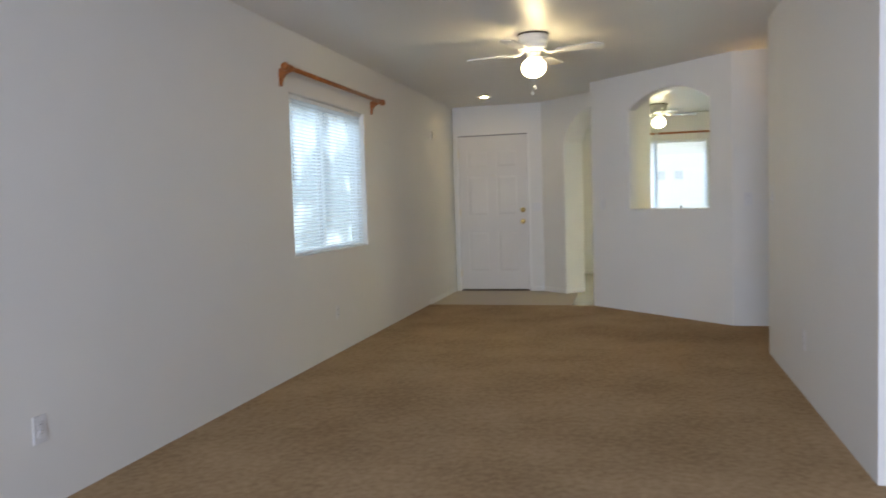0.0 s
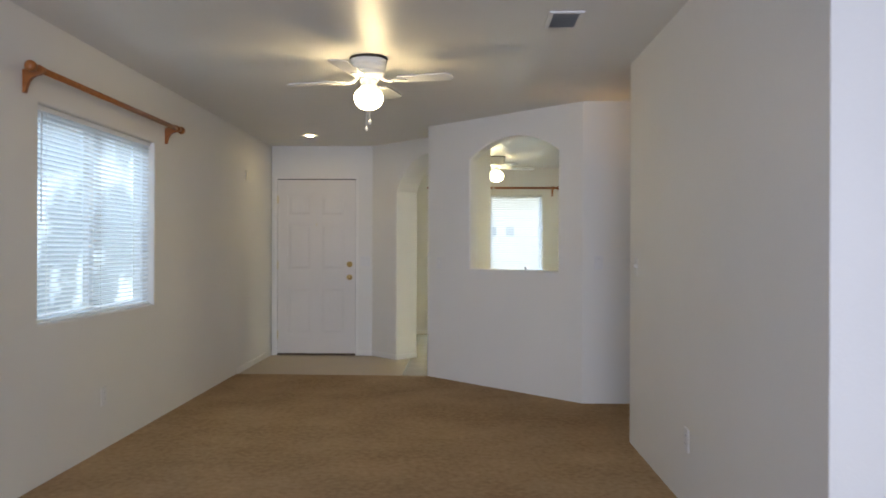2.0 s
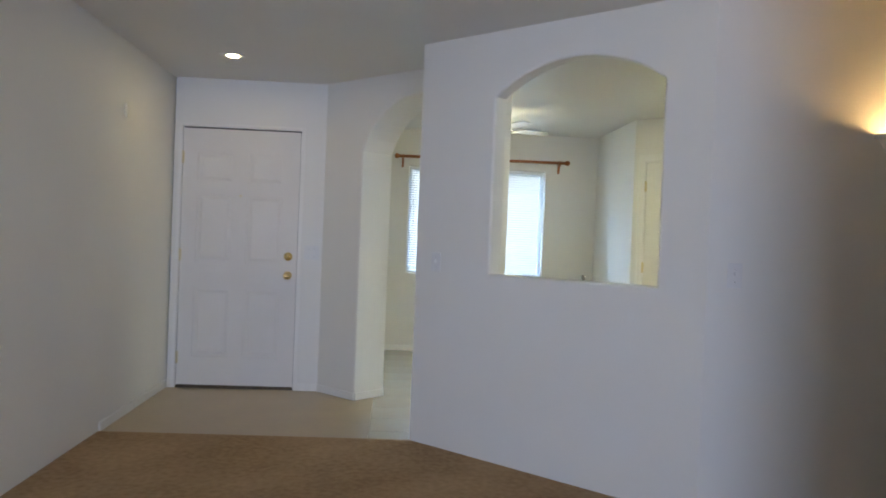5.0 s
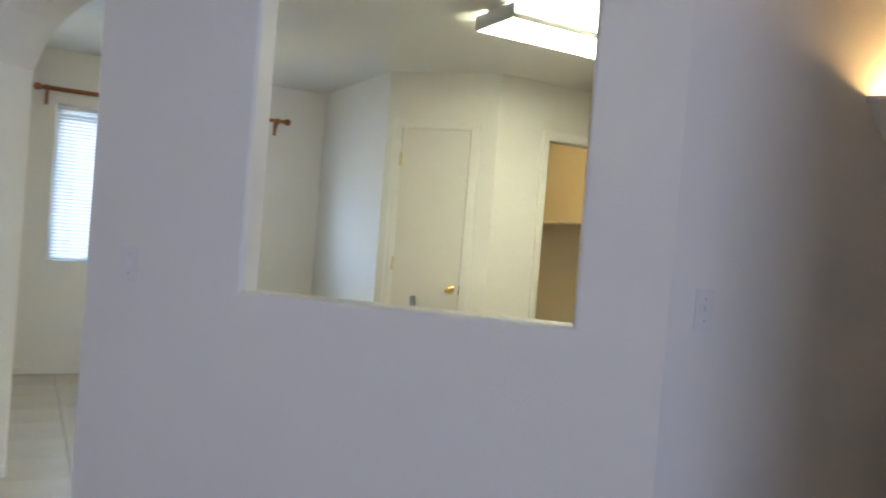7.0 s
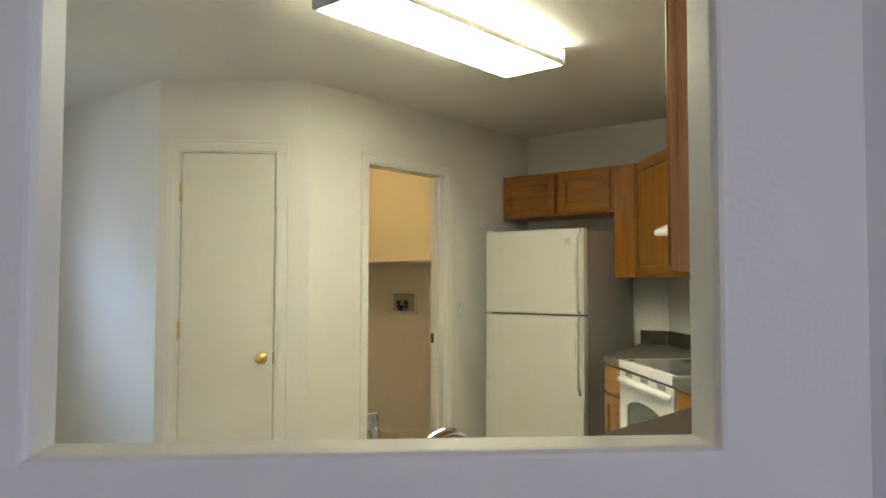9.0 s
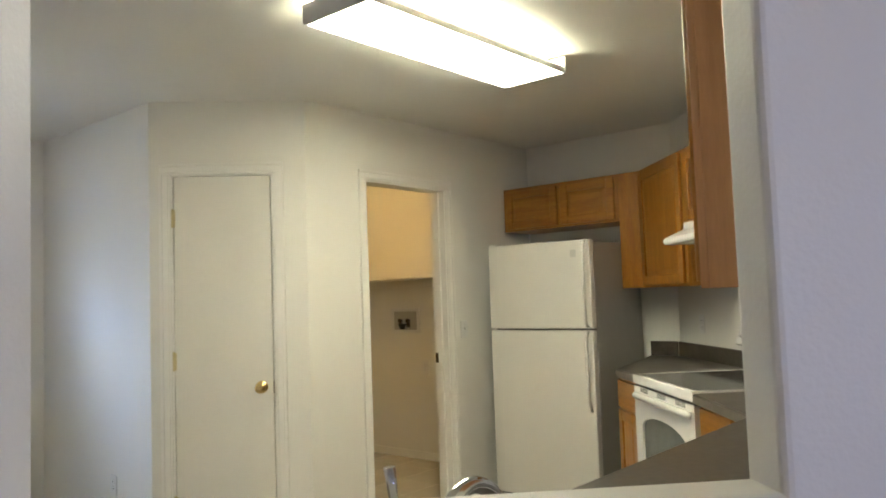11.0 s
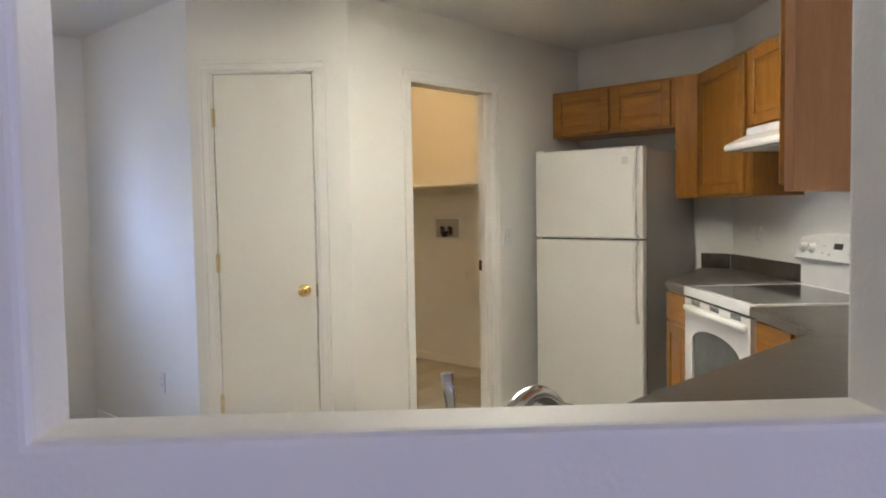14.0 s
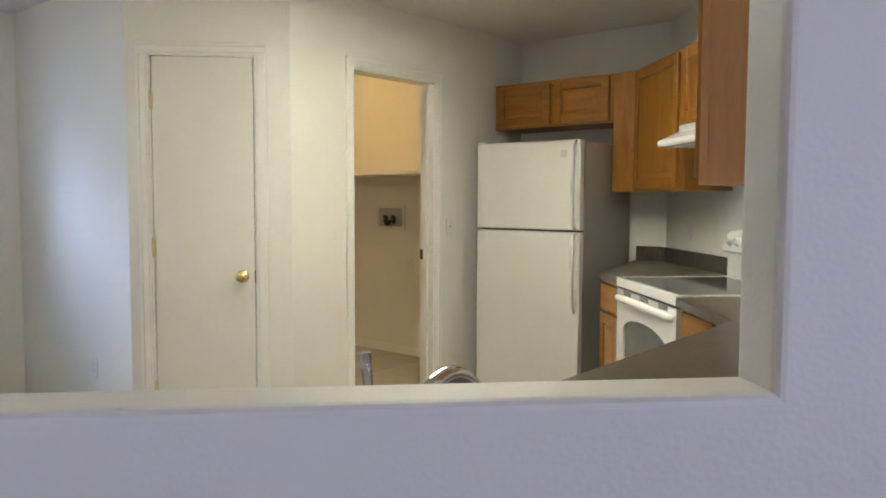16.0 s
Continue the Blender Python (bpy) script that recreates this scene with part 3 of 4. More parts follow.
def ceiling_vent():
    v = thing("ceiling_vent", pose(2.752, 5.145, 2.44), "white painted metal ceiling air register", "air vent")
    w, h = 0.175, 0.275
    bm = B()
    for a, b in (((-w / 2, -h / 2), (-w / 2 + .022, h / 2)), ((w / 2 - .022, -h / 2), (w / 2, h / 2)), ((-w / 2 + .022, -h / 2), (w / 2 - .022, -h / 2 + .022)), ((-w / 2 + .022, h / 2 - .022), (w / 2 - .022, h / 2))):
        bx(bm, (*a, -0.008), (*b, 0.0))
    part("frame", bm, PLASTIC, v)
    # Flat dark sheet: the depth behind the louvres is shade painted on.
    part("duct_shade", bx(B(), (-w / 2 + .02, -h / 2 + .02, -0.0015), (w / 2 - .02, h / 2 - .02, 0)), SLOT, v, "dark sheet for the shaded duct behind the louvres")
    me = mesh_of("louvre", bx(B(), (-w / 2 + .02, -0.012, -0.0006), (w / 2 - .02, 0.012, 0.0006)), VENT)
    for i in range(7):
        o = new("louvre", me)
        o.parent = v
        o.matrix_local = T(0, -h / 2 + 0.036 + i * 0.0338, -0.0085, 32, 0, 0)


ceiling_vent()


def sconce():
    v = thing("wall_sconce", FLAT @ T(4.15, 0, 1.785), "lit white plaster half-bowl uplight wall sconce", "wall lamp")
    bm = B()
    prof = [(0.045, -0.095), (0.085, -0.088), (0.105, -0.062), (0.108, -0.056), (0.128, -0.052), (0.160, 0.0), (0.166, 0.012), (0.190, 0.016), (0.194, 0.030), (0.190, 0.036), (0.176, 0.036), (0.150, 0.0), (0.10, -0.05), (0.03, -0.07)]
    rs = []
    n = 28
    for r, z in prof:
        rs.append([bm.verts.new((r * math.cos(math.pi * i / n), -0.62 * r * math.sin(math.pi * i / n) - 0.001, z)) for i in range(n + 1)])
    for a, b in zip(rs, rs[1:]):
        for i in range(n):
            bm.faces.new((a[i], a[i + 1], b[i + 1], b[i])).smooth = True
    bm.faces.new(rs[0])
    bmesh.ops.recalc_face_normals(bm, faces=bm.faces[:])
    part("bowl", bm, PLASTER, v)
    part("bulb", lathe(B(), [(0.012, -0.03), (0.020, -0.015), (0.028, 0.006), (0.022, 0.024), (0.008, 0.030)], 20, T(0, -0.062, -0.020)), SCONCE_LIGHT, v, "glowing warm bulb")


sconce()


def kitchen_light():
    v = thing("kitchen_light", pose(4.30, 9.115, 2.44), "lit four-foot fluorescent wraparound ceiling light", "ceiling light")
    L, w = 0.61, 0.172
    part("tray", bx(B(), (-L, -0.085, -0.040), (L, 0.085, 0.0), 0.003, 1), ENAMEL, v)
    bm = bx(B(), (-L + 0.004, -w + 0.008, -0.089), (L - 0.004, w - 0.008, -0.081), 0.002, 1)
    part("diffuser", bm, TUBE_LIGHT, v, "glowing white ribbed plastic diffuser")
    for y in (-w, w - 0.008):
        part("side_rail", bx(B(), (-L, y, -0.091), (L, y + 0.008, -0.062), 0.002, 1), PLASTIC, v, "white metal side rail")
    for x in (-L - 0.001, L + 0.001):
        s = -1 if x < 0 else 1
        pts = [(y, z) for y, z in [(-w - 0.003, -0.016), (-w - 0.003, -0.081), (-w + 0.006, -0.091), (w - 0.006, -0.091), (w + 0.003, -0.081), (w + 0.003, -0.016)]]
        part("end_cap", slab_poly(B(), pts, 0, 0.010, T(x - (0.010 if s < 0 else 0.0), 0, 0) @ Matrix(((0, 0, 1, 0), (1, 0, 0, 0), (0, 1, 0, 0), (0, 0, 0, 1)))), PLASTIC, v, "white plastic end cap")


kitchen_light()

# ---- switches and outlets ----


def wall_plate(m, x, z, kind, gang=1):
    wd = 0.070 + 0.046 * (gang - 1)
    names = {"outlet": ("outlet", "white duplex power outlet on the wall", "power outlet"), "switch": ("light_switch", "white toggle light switch on the wall", "light switch"),
             "rocker": ("light_switch", "white double light switch by the entry door", "light switch")}
    nm, lb, ct = names[kind]
    v = thing(nm, m @ T(x, 0, z), lb, ct, nm + " plates")
    part("cover_plate", bx(B(), (-wd / 2, -0.006, -0.057), (wd / 2, 0.0, 0.057), 0.003, 2), PLASTIC, v)
    for g in range(gang):
        gx = (g - (gang - 1) / 2) * 0.046
        if kind == "outlet":
            for s in (-1, 1):
                f = part("receptacle", lathe_y(B(), [(0.0165, 0.005), (0.0165, 0.0075), (0.014, 0.008)], 20, (gx, 0, 0.019 * s)), PLASTIC, v)
                for u in (-0.006, 0.006):
                    part("slot", bx(B(), (gx + u - 0.001, -0.0086, 0.019 * s - 0.002), (gx + u + 0.001, -0.0078, 0.019 * s + 0.006)), SLOT, f)
        else:
            part("toggle", bx(B(), (gx - 0.005, -0.019, -0.004), (gx + 0.005, -0.005, 0.014), 0.0015, 1), PLASTIC, v)
        for s in (-1, 1):
            part("screw", lathe_y(B(), [(0.003, 0.006), (0.003, 0.007)], 10, (gx, 0, (0.0 if kind == "outlet" else 0.030) * s)), VENT, v)
            if kind == "outlet":
                break


wall_plate(WEST, 2.62, 0.335, "outlet")
wall_plate(WEST, 5.80, 0.335, "outlet")
wall_plate(RIGHT, -4.86, 0.335, "outlet")
wall_plate(RIGHT, -5.93, 1.14, "switch")
wall_plate(ENTRY, 1.095, 1.10, "rocker", 2)
wall_plate(DIAG, 0.164, 1.115, "switch")
wall_plate(FLAT, 3.325, 1.14, "switch")
wall_plate(LAUNDRY, 5.855, 1.13, "switch")
wall_plate(NOOK_E, -11.36, 0.37, "outlet")
wall_plate(STOVE_WALL, 0.36, 1.13, "outlet")
wall_plate(DIAG @ T(0.17, 0, 0, 0, 0, 90), 0.30, 1.10, "switch")

ch = thing("door_chime", WEST @ T(8.93, 0, 2.0), "small off-white oval sensor cover", "door chime")
part("cover", lathe_y(B(), [(0.05, 0), (0.05, 0.006), (0.043, 0.011), (0.01, 0.012)], 28), PAINT, ch)
ch.scale = (0.6, 1, 1)

# ---- refrigerator ----


def refrigerator():
    v = thing("refrigerator", EAST @ T(-10.232, -0.70, 0), "white top-freezer refrigerator with grey sides", "refrigerator")
    w, h = 0.765, 1.668
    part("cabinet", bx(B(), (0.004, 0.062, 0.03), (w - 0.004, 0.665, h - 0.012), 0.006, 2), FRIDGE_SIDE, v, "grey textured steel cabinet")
    part("gasket", bx(B(), (0.014, 0.050, 0.10), (w - 0.014, 0.066, h - 0.02)), GASKET, v)
    part("freezer_door", bx(B(), (0, 0.0, 1.126), (w, 0.052, h), 0.012, 3), FRIDGE, v)
    part("fridge_door", bx(B(), (0, 0.0, 0.070), (w, 0.052, 1.114), 0.012, 3), FRIDGE, v)
    for z0, z1 in ((1.135, h - 0.006), (0.63, 1.106)):
        hd = B()
        x = w - 0.030
        if z0 > 1:
            pts = [(x, 0.0, z0), (x, -0.030, z0 + 0.02), (x, -0.040, (z0 + z1) / 2), (x, -0.030, z1 - 0.03), (x, -0.004, z1)]
        else:
            pts = [(x, -0.004, z1), (x, -0.030, z1 - 0.03), (x, -0.036, (z0 + z1) / 2 + 0.05), (x, -0.030, z0 + 0.06), (x, -0.002, z0)]
        tube(hd, pts, [0.009, 0.010, 0.011, 0.010, 0.009], 12)
        part("door_handle", hd, ENAMEL, v, "white curved handle")
    part("badge", bx(B(), (w - 0.135, -0.0015, h - 0.105), (w - 0.095, 0.001, h - 0.060), 0.0005, 1), BADGE, v, "small grey badge")
    part("hinge_cover", bx(B(), (0.0, 0.01, h), (0.06, 0.075, h + 0.012), 0.004, 2), ENAMEL, v)
    g = part("toe_grille", bx(B(), (0.02, 0.035, 0.012), (w - 0.02, 0.06, 0.064)), BLACK, v, "black toe grille")
    for k in range(3):
        part("grille_bar", bx(B(), (0.03, 0.028, 0.018 + 0.016 * k), (w - 0.03, 0.036, 0.024 + 0.016 * k)), VENT, g)
    for x in (0.08, w - 0.08):
        part("foot", lathe(B(), [(0.02, 0.0), (0.02, 0.03)], 12, T(x, 0.12, 0)), BLACK, v)


refrigerator()

# ---- range and hood ----


def stove():
    v = thing("range", STOVE_WALL @ T(0.983, -0.643, 0), "white electric range with a black ceramic cooktop", "range")
    w, d, h = 0.760, 0.640, 0.922
    part("body", bx(B(), (0.004, 0.03, 0.06), (w - 0.004, d - 0.01, h - 0.045), 0.003, 1), ENAMEL, v)
    bm = B()
    bx(bm, (0, -0.006, h - 0.046), (w, 0.022, h), 0.006, 2)
    bx(bm, (0, 0.022, h - 0.030), (0.020, d - 0.075, h), 0.003, 1)
    bx(bm, (w - 0.020, 0.022, h - 0.030), (w, d - 0.075, h), 0.003, 1)
    bx(bm, (0, d - 0.082, h - 0.030), (w, d - 0.060, h), 0.003, 1)
    part("cooktop_frame", bm, ENAMEL, v)
    ct = part("cooktop", bx(B(), (0.020, 0.022, h - 0.02), (w - 0.020, d - 0.082, h - 0.002)), CERAMIC, v, "glossy black ceramic cooktop")
    part("gap", bx(B(), (0.006, 0.006, h - 0.058), (w - 0.006, 0.03, h - 0.046)), BLACK, v)
    dz0, dz1 = 0.245, h - 0.058
    # door with an arched window hole
    bm = B()

    def loop(pts):
        vs = [bm.verts.new((x, 0, z)) for x, z in pts]
        return [bm.edges.new((vs[i], vs[(i + 1) % len(vs)])) for i in range(len(vs))]

    arch = [(0.10, dz0 + 0.10), (0.66, dz0 + 0.10), (0.66, dz0 + 0.425)]
    arch += [(0.38 + 0.28 * math.cos(math.pi * k / 16), dz0 + 0.425 + 0.070 * math.sin(math.pi * k / 16)) for k in range(1, 16)]
    arch += [(0.10, dz0 + 0.425)]
    es = loop([(0.002, dz0), (w - 0.002, dz0), (w - 0.002, dz1), (0.002, dz1)]) + loop(arch)
    bmesh.ops.triangle_fill(bm, edges=es, use_beauty=True)
    ex = bmesh.ops.extrude_face_region(bm, geom=bm.faces[:])
    bmesh.ops.translate(bm, vec=(0, 0.034, 0), verts=[q for q in ex["geom"] if isinstance(q, bmesh.types.BMVert)])
    bmesh.ops.recalc_face_normals(bm, faces=bm.faces[:])
    dr = part("oven_door", bm, ENAMEL, v)
    part("oven_window", bx(B(), (0.08, 0.010, dz0 + 0.08), (0.68, 0.020, dz0 + 0.515)), OVENGLASS, dr, "dark arched oven glass")
    hb = B()
    tube(hb, [(0.050, 0.0, dz1 - 0.046), (0.060, -0.016, dz1 - 0.042), (0.10, -0.025, dz1 - 0.037), (0.38, -0.030, dz1 - 0.035), (0.66, -0.025, dz1 - 0.037), (0.715, -0.016, dz1 - 0.042), (0.725, 0.0, dz1 - 0.046)], [0.015, 0.016, 0.017, 0.018, 0.017, 0.016, 0.015], 14)
    part("oven_handle", hb, ENAMEL, dr, "white full-width towel-bar handle")
    for gx in (0.10, 0.33, 0.56):
        for k in range(3):
            for u in (0.0, 0.055):
                part("vent_slot", bx(B(), (gx + u, -0.0015, dz1 - 0.0215 + 0.0075 * k), (gx + u + 0.050, 0.004, dz1 - 0.0170 + 0.0075 * k)), BLACK, dr)
    for x in (0.0005, w - 0.0065):
        part("side_gap", bx(B(), (x, 0.0345, 0.08), (x + 0.006, 0.048, h - 0.058)), BLACK, v, "dark gap beside the oven door")
    part("drawer", bx(B(), (0.002, 0.0, 0.075), (w - 0.002, 0.03, dz0 - 0.008), 0.004, 2), ENAMEL, v)
    part("toe_kick", bx(B(), (0.03, 0.05, 0.0), (w - 0.03, 0.5, 0.075)), BLACK, v)
    # backguard: recessed riser and a swelling console
    part("riser", bx(B(), (0.0, d - 0.060, h - 0.02), (w, d - 0.004, 1.06)), ENAMEL, v)
    n = 18
    bm = B()
    fr, bk = [], []
    for i in range(n + 1):
        x = w * i / n
        top = 1.150 + 0.030 * (1 - (2 * i / n - 1) ** 2)
        fr.append([bm.verts.new(c) for c in ((x, d - 0.085, 1.045), (x, d - 0.092, 1.055), (x, d - 0.064, top - 0.012), (x, d - 0.050, top), (x, d - 0.004, top), (x, d - 0.004, 1.045))])
    for a, b in zip(fr, fr[1:]):
        for k in range(6):
            bm.faces.new((a[k], b[k], b[(k + 1) % 6], a[(k + 1) % 6]))
    bm.faces.new(fr[0])
    bm.faces.new(fr[-1])
    bmesh.ops.recalc_face_normals(bm, faces=bm.faces[:])
    con = part("control_console", bm, ENAMEL, v)
    tilt = math.degrees(math.atan2(0.028, 0.11))
    for x in (0.075, 0.155, 0.605, 0.685):
        kb = part("control_knob", lathe_y(B(), [(0.026, 0), (0.026, 0.004), (0.020, 0.007), (0.018, 0.022), (0.014, 0.025)], 24), ENAMEL, con, "white round control knob")
        kb.matrix_local = T(x, d - 0.080, 1.105, -tilt, 0, 0)
        part("pointer", bx(B(), (-0.002, -0.027, -0.016), (0.002, -0.0225, 0.016)), VENT, kb)
    for name, mt, x0, z0, x1, z1 in (("display", BLACK, 0.335, 1.108, 0.405, 1.135), ("label_bar", VENT, 0.24, 1.118, 0.262, 1.123), ("label_bar", VENT, 0.24, 1.082, 0.256, 1.090),
                                     ("button", VENT, 0.30, 1.075, 0.312, 1.087), ("button", VENT, 0.46, 1.112, 0.475, 1.120), ("button", VENT, 0.49, 1.112, 0.505, 1.120), ("button", VENT, 0.46, 1.088, 0.475, 1.096)):
        b2 = part(name, bx(B(), (x0, -0.002, z0 - 1.105), (x1, 0.004, z1 - 1.105), 0.0005, 1), mt, con)
        b2.matrix_local = T(0, d - 0.080, 1.105, -tilt, 0, 0)


stove()


def range_hood():
    v = thing("range_hood", STOVE_WALL @ T(0.972, 0, 1.575), "white under-cabinet range hood above the range", "range hood")
    bm = B()
    pts = [(0.0, 0.0), (-0.440, 0.0), (-0.447, 0.006), (-0.447, 0.030), (-0.335, 0.080), (-0.335, 0.113), (0.0, 0.113)]
    slab_poly(bm, pts, 0, 0.76, Matrix(((0, 0, 1, 0), (1, 0, 0, 0), (0, 1, 0, 0), (0, 0, 0, 1))))
    bmesh.ops.bevel(bm, geom=bm.edges[:], offset=0.004, segments=2, affect='EDGES')
    part("canopy", bm, ENAMEL, v)
    part("filter", bx(B(), (0.12, -0.40, -0.004), (0.64, -0.10, 0.001)), VENT, v, "grey mesh grease filter")


range_hood()

# ---- kitchen cabinets and counters ----


def cab_door(parent, x0, x1, z0, z1, y, sideways=False, name="door"):
    """A framed door with a recessed, raised-field panel, standing proud of the face at y."""
    st = min(0.055, (x1 - x0) * 0.22, (z1 - z0) * 0.26)
    bm = B()
    for a, b in (((x0, z0), (x0 + st, z1)), ((x1 - st, z0), (x1, z1)), ((x0 + st, z0), (x1 - st, z0 + st)), ((x0 + st, z1 - st), (x1 - st, z1))):
        bx(bm, (a[0], y - 0.019, a[1]), (b[0], y - 0.001, b[1]), 0.003, 1)
    m = OAK_X if sideways else OAK
    d = part(name, bm, m, parent)
    a, b, c, e = x0 + st, x1 - st, z0 + st, z1 - st
    k = min(0.028, (b - a) * 0.2, (e - c) * 0.25)
    bm = B()
    bx(bm, (a - 0.004, y - 0.008, c - 0.004), (b + 0.004, y - 0.002, e + 0.004))
    o = [bm.verts.new((x, y - 0.008, z)) for x, z in ((a, c), (b, c), (b, e), (a, e))]
    q = [bm.verts.new((x, y - 0.015, z)) for x, z in ((a + k, c + k), (b - k, c + k), (b - k, e - k), (a + k, e - k))]
    bm.faces.new(q)
    for j in range(4):
        bm.faces.new((o[j], o[(j + 1) % 4], q[(j + 1) % 4], q[j]))
    bmesh.ops.recalc_face_normals(bm, faces=bm.faces[:])
    part("door_panel", bm, m, d)
    return d


def upper(m, x0, x1, z0, z1, dep, doors, label, end=OAK, frame_mat=None):
    v = thing("wall_cabinet", m @ T(x0, 0, 0), label, "kitchen cabinet", "oak wall cabinets")
    w = x1 - x0
    part("body", bx(B(), (0, -dep + 0.02, z0), (w, -0.001, z1), 0.001, 1), end, v)
    bm = B()
    bx(bm, (0, -dep, z0), (0.038, -dep + 0.0195, z1), 0.001, 1)
    bx(bm, (w - 0.038, -dep, z0), (w, -dep + 0.0195, z1), 0.001, 1)
    bx(bm, (0.038, -dep, z0), (w - 0.038, -dep + 0.0195, z0 + 0.03), 0.001, 1)
    bx(bm, (0.038, -dep, z1 - 0.03), (w - 0.038, -dep + 0.0195, z1), 0.001, 1)
    part("face_frame", bm, frame_mat or OAK, v)
    for a, b in doors:
        cab_door(v, a - x0, b - x0, z0 + 0.015, z1 - 0.018, -dep, sideways=(b - a) > (z1 - z0))
    return v


UT, UB = 2.095, 1.36
upper(EAST, -10.352, -9.452, 1.79, UT, 0.33, ((-10.325, -9.905), (-9.875, -9.475)), "honey oak two-door cabinet above the refrigerator")
f = thing("cabinet_filler", EAST @ T(-9.451, 0, 0), "honey oak filler panel beside the refrigerator", "cabinet panel")
part("stile", bx(B(), (0.0, -0.33, UB), (0.152, -0.30, UT), 0.001, 1), OAK, f)
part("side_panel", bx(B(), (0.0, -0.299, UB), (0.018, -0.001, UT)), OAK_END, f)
upper(STOVE_WALL, 0.190, 0.890, UB, UT, 0.285, ((0.215, 0.860),), "honey oak corner wall cabinet with one door")
upper(STOVE_WALL, 0.895, 1.735, 1.69, UT, 0.285, ((0.925, 1.300), (1.335, 1.715)), "short honey oak cabinet above the range hood")
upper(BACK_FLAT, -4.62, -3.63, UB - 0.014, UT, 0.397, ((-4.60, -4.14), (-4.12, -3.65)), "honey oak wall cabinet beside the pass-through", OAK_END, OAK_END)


def base(m, x0, x1, dep, label, drawer=True):
    v = thing("base_cabinet", m @ T(x0, 0, 0), label, "kitchen cabinet", "oak base cabinets")
    w = x1 - x0
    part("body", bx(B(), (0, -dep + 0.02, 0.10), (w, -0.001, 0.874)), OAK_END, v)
    part("toe_kick", bx(B(), (0, -dep + 0.08, 0.0), (w, -dep + 0.10, 0.10)), BLACK, v)
    part("face_frame", bx(B(), (0, -dep, 0.10), (w, -dep + 0.0195, 0.874), 0.001, 1), OAK, v)
    if drawer:
        part("drawer_front", bx(B(), (0.02, -dep - 0.019, 0.715), (w - 0.02, -dep - 0.001, 0.860), 0.005, 2), OAK_X, v)
    cab_door(v, 0.02, w - 0.02, 0.115, 0.700 if drawer else 0.86, -dep)


base(STOVE_WALL, 0.646, 0.978, 0.615, "honey oak base cabinet between refrigerator and range")
base(STOVE_WALL, 1.748, 2.07, 0.615, "honey oak base cabinet with a drawer beside the range")
base(BACK_FLAT, -4.50, -3.52, 0.60, "honey oak base cabinet under the corner counter")
base(pose(3.25, 7.412, 0, 0, 0, 135), 0.12, 1.55, 0.50, "honey oak sink base cabinet behind the pass-through", drawer=False)


def counter(pts, name_label, splash):
    v = thing("countertop", Matrix.Identity(4), name_label, "countertop", "laminate countertops")
    bm = slab_poly(B(), pts, 0.876, 0.914)
    bmesh.ops.bevel(bm, geom=[e for e in bm.edges if all(q.co.z > 0.9 for q in e.verts)], offset=0.006, segments=3, affect='EDGES')
    part("top", bm, LAMINATE, v)
    for m, x0, x1 in splash:
        b = part("backsplash", bx(B(), (x0, -0.020, 0.914), (x1, -0.001, 1.008), 0.004, 2), LAMINATE, v)
        b.matrix_local = m
    return v


counter([(5.538, 8.992), (5.758, 9.212), (6.678, 9.44), (6.678, 9.232), (5.985, 8.540)], "dark grey laminate counter between refrigerator and range",
        ((EAST, -9.43, -9.245), (STOVE_WALL, 0.012, 0.980)))
counter([(4.990, 8.457), (5.442, 8.005), (4.897, 7.455), (3.215, 7.455), (2.098, 8.572), (2.478, 8.952), (3.350, 8.080), (4.545, 8.080)],
        "dark grey laminate corner counter behind the pass-through", ((BACK_FLAT, -4.87, -3.25),))


SINK = pose(3.012, 8.045, 0.914, 0, 0, -45)


def sink():
    v = thing("sink", SINK, "white enamel drop-in kitchen sink in the counter", "sink")
    w, d = 0.42, 0.215
    bm = B()
    c = -0.17
    for a, b in (((c - w, -d), (c + w, -d + 0.075)), ((c - w, d - 0.035), (c + w, d)), ((c - w, -d + 0.075), (c - w + 0.035, d - 0.035)), ((c + w - 0.035, -d + 0.075), (c + w, d - 0.035)), ((c - 0.02, -d + 0.075), (c + 0.02, d - 0.035))):
        bx(bm, (*a, 0.0), (*b, 0.012), 0.005, 2)
    part("rim", bm, ENAMEL, v)


sink()


def faucet():
    v = thing("faucet", SINK, "chrome arched kitchen faucet on the sink rim", "faucet")
    part("base_plate", bx(B(), (-0.15, -0.225, 0.012), (0.03, -0.172, 0.024), 0.006, 2), CHROME, v)
    part("body", lathe(B(), [(0.026, 0.022), (0.024, 0.040), (0.020, 0.050)], 24, T(-0.078, -0.198, 0)), CHROME, v)
    a, b = Vector((-0.078, -0.198, 0)), Vector((0.062, 0.0, 0))
    pts = [a + Vector((0, 0, 0.045))]
    for k in range(1, 16):
        u = k / 16
        p = a.lerp(b, u)
        p.z = 0.052 + 0.066 * math.sin(math.pi * min(1, u * 1.02)) ** 0.75
        pts.append(p)
    pts.append(b + Vector((0.004, 0.006, 0.050)))
    part("spout", tube(B(), pts, 0.0150, 20), CHROME, v)
    part("aerator", lathe(B(), [(0.015, 0.030), (0.0165, 0.034), (0.0165, 0.056)], 18, T(0.066, 0.006, 0)), CHROME, v)
    return v, thing("side_sprayer", pose(2.795, 8.015, 0.926), "chrome pull-out side sprayer on the sink rim", "faucet sprayer")


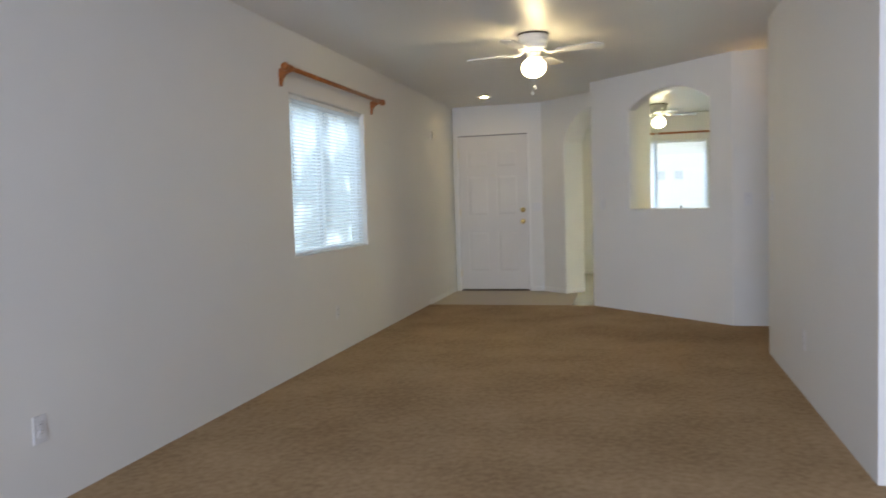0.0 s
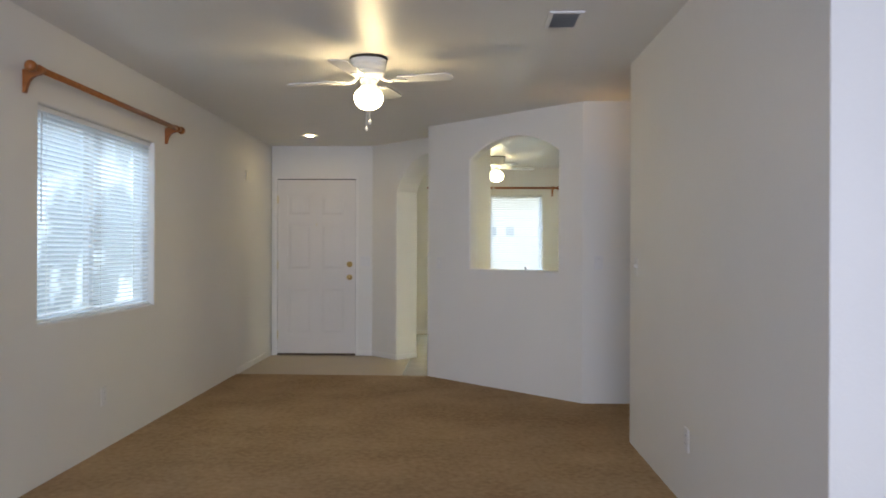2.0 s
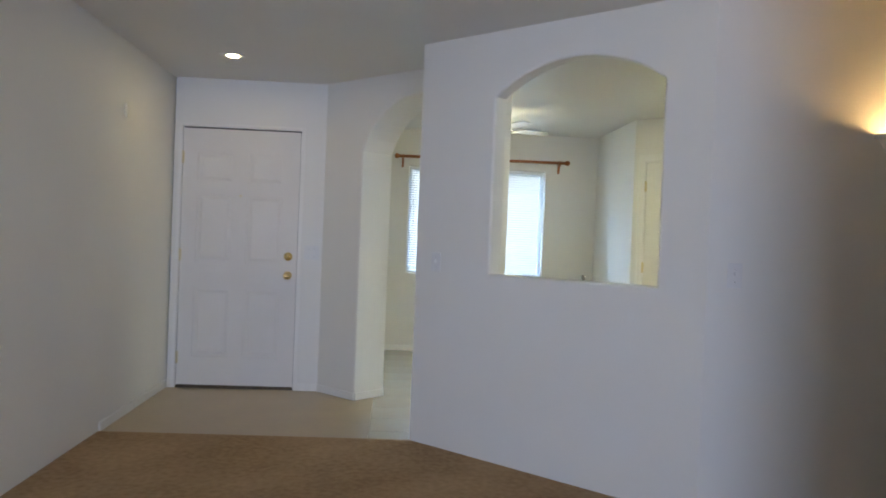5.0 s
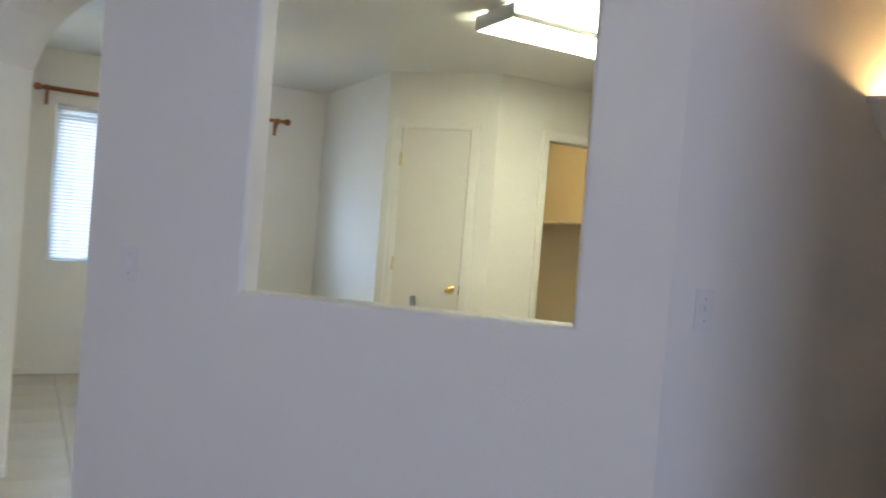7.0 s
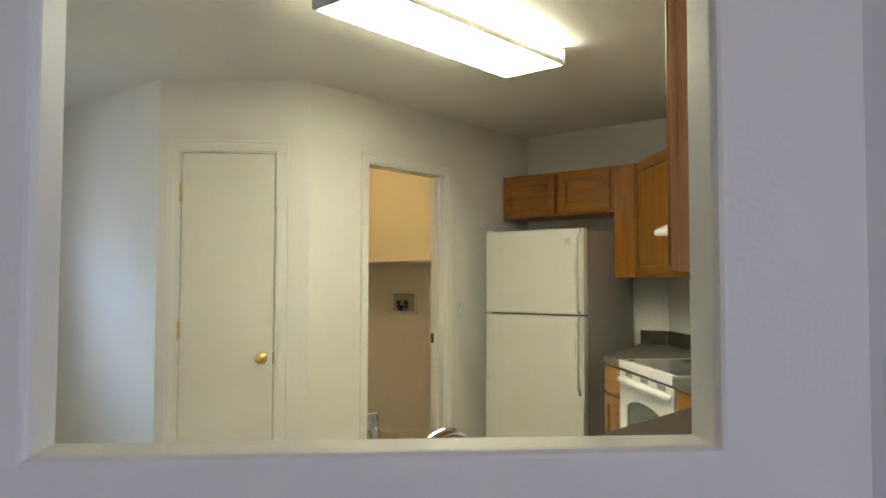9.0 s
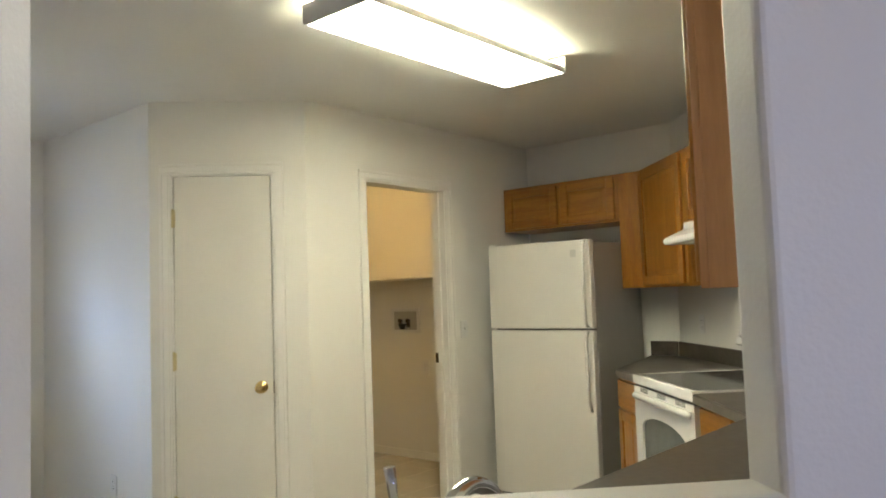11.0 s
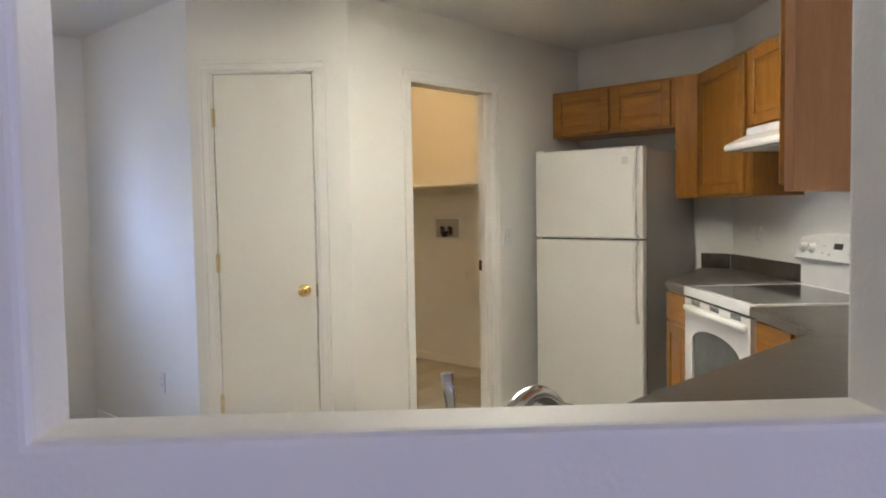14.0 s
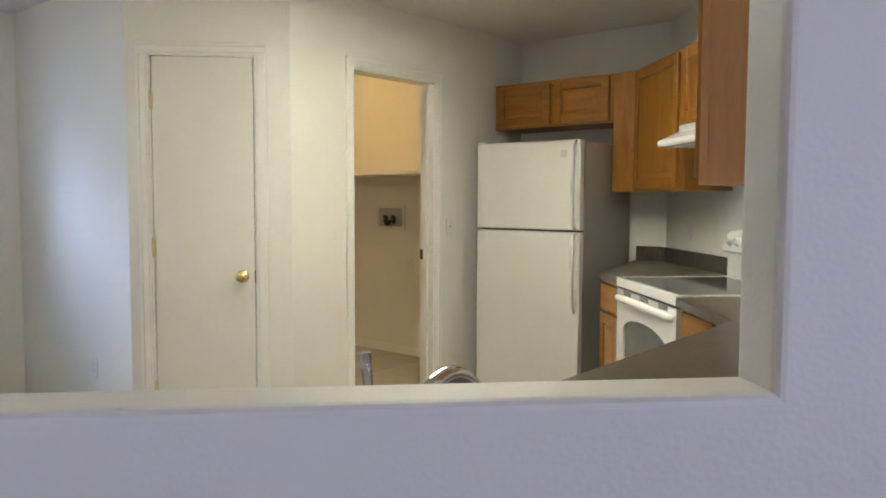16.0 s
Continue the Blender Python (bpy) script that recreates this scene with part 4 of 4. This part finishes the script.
fa, sp = faucet()
part("collar", lathe(B(), [(0.014, -0.001), (0.014, 0.008), (0.008, 0.016)], 20), CHROME, sp)
part("wand", tube(B(), [(0.003, -0.003, 0.015), (0.002, -0.002, 0.06), (0.0, 0, 0.10), (-0.002, 0.002, 0.13), (-0.004, 0.005, 0.160)], [0.0045, 0.005, 0.0065, 0.0085, 0.0095], 16), STEEL, sp)

# ---- laundry room ----
sh = thing("laundry_shelf", pose(6.36, 10.52, 1.50), "white painted wall shelf in the laundry room", "shelf")
part("board", bx(B(), (0, 0, 0), (0.319, 2.22, 0.022), 0.002, 1), TRIM, sh)
part("cleat", bx(B(), (0.30, 0, -0.06), (0.319, 2.22, -0.001)), TRIM, sh)
wb = thing("washer_box", EAST @ T(-11.675, 0, 1.155), "white recessed washer supply box with valves", "washer box")
for a, b in (((-0.165, -0.105), (-0.135, 0.105)), ((0.135, -0.105), (0.165, 0.105)), ((-0.135, -0.105), (0.135, -0.078)), ((-0.135, 0.078), (0.135, 0.105))):
    part("rim", bx(B(), (a[0], -0.012, a[1]), (b[0], 0.0, b[1]), 0.002, 1), PLASTIC, wb)
part("back", bx(B(), (-0.135, -0.003, -0.078), (0.135, 0.0, 0.078)), FRIDGE_SIDE, wb, "grey recessed back")
dn = part("drain_funnel", lathe(B(), [(0.022, -0.072), (0.026, -0.050), (0.040, -0.030), (0.040, -0.024)], 18, T(0, -0.045, 0)), BLACK, wb, "dark drain funnel")
for x in (-0.045, 0.045):
    vv = part("valve", lathe_y(B(), [(0.012, 0.002), (0.012, 0.02), (0.018, 0.022), (0.018, 0.034)], 14, (x, 0, 0.0)), BRONZE, wb, "dark supply valve")
    part("valve_stem", bx(B(), (x - 0.008, -0.03, -0.055), (x + 0.008, -0.004, -0.002)), BRONZE, vv)
wall_plate(EAST, -11.46, 0.76, "outlet")

# ---- neighbour's house beyond the nook window ----
hs = thing("neighbour_house", pose(0, 15.6, -0.2), "pale stucco neighbouring house with a garage", "house")
part("wall", bx(B(), (0.5, 0.3, 0.0), (9.0, 1.6, 2.9)), STUCCO, hs)
part("roof", slab_poly(B(), [(-0.3, 2.55), (9.6, 2.55), (9.6, 2.75), (4.65, 4.3), (-0.3, 2.75)], 0, 1.8, Matrix(((1, 0, 0, 0), (0, 0, 1, 0.25), (0, 1, 0, 0), (0, 0, 0, 1)))), STUCCO, hs)
gd = part("garage_door", bx(B(), (2.2, 0.24, 0.0), (4.7, 0.30, 2.2)), VINYL, hs, "white garage door with small lites")
for x in (2.72, 3.06):
    part("lite", bx(B(), (x, 0.225, 1.70), (x + 0.15, 0.242, 1.87)), GLASSY, gd, "pale glazed lite")

# ---- baseboards ----


def baseboard(m, x0, x1, h=0.058):
    b = structure("baseboard", bx(B(), (x0, -0.011, 0.0), (x1, 0.0, h), 0.003, 2), TRIM, "low white painted baseboard", m)
    return b


baseboard(WEST, 8.64, 9.99)
baseboard(ENTRY, 1.018, 1.175)
baseboard(ARCH, 0.004, 0.438)
baseboard(ARCH @ T(0.438, 0, 0, 0, 0, 90), 0.004, 0.30)
baseboard(NOOK, 1.29, 3.96)
baseboard(NOOK_E, -12.28, -10.96)
baseboard(PANTRY, 0.0, 0.05)
baseboard(PANTRY, 0.708, 0.82)
baseboard(LAUNDRY, 4.57, 4.932)
baseboard(LAUNDRY, 5.768, 6.0)
baseboard(EAST, -12.74, -10.49, 0.065)

# ---- floor tiles, last ----
floor = bpy.data.objects["floor"]
P = 0.343
me = mesh_of("tile", bx(B(), (0.002, 0.002, -0.011), (P - 0.002, P - 0.002, 0.0), 0.0015, 1), TILE)
ix0, iy0 = 1.635 - 5 * P, 9.15 - 6 * P
for i in range(22):
    for j in range(18):
        x, y = ix0 + i * P, iy0 + j * P
        cx, cy = x + P / 2, y + P / 2
        entry = 1.7 < cx < 2.0 and 8.3 < cy < 10.3
        kit = cx + cy > 10.7 and cy > 7.4 and cx - cy < -2.3 and (cx > 1.635 or (cy > 10.2 and cx > 1.2)) and cy < 12.9 and cx < 6.9
        pantry = cx < 4.5 and cy > 10.9 and cx > 4.15
        if (entry or kit) and not pantry:
            o = new("tile", me)
            o.parent = floor
            o.location = (x, y, 0)
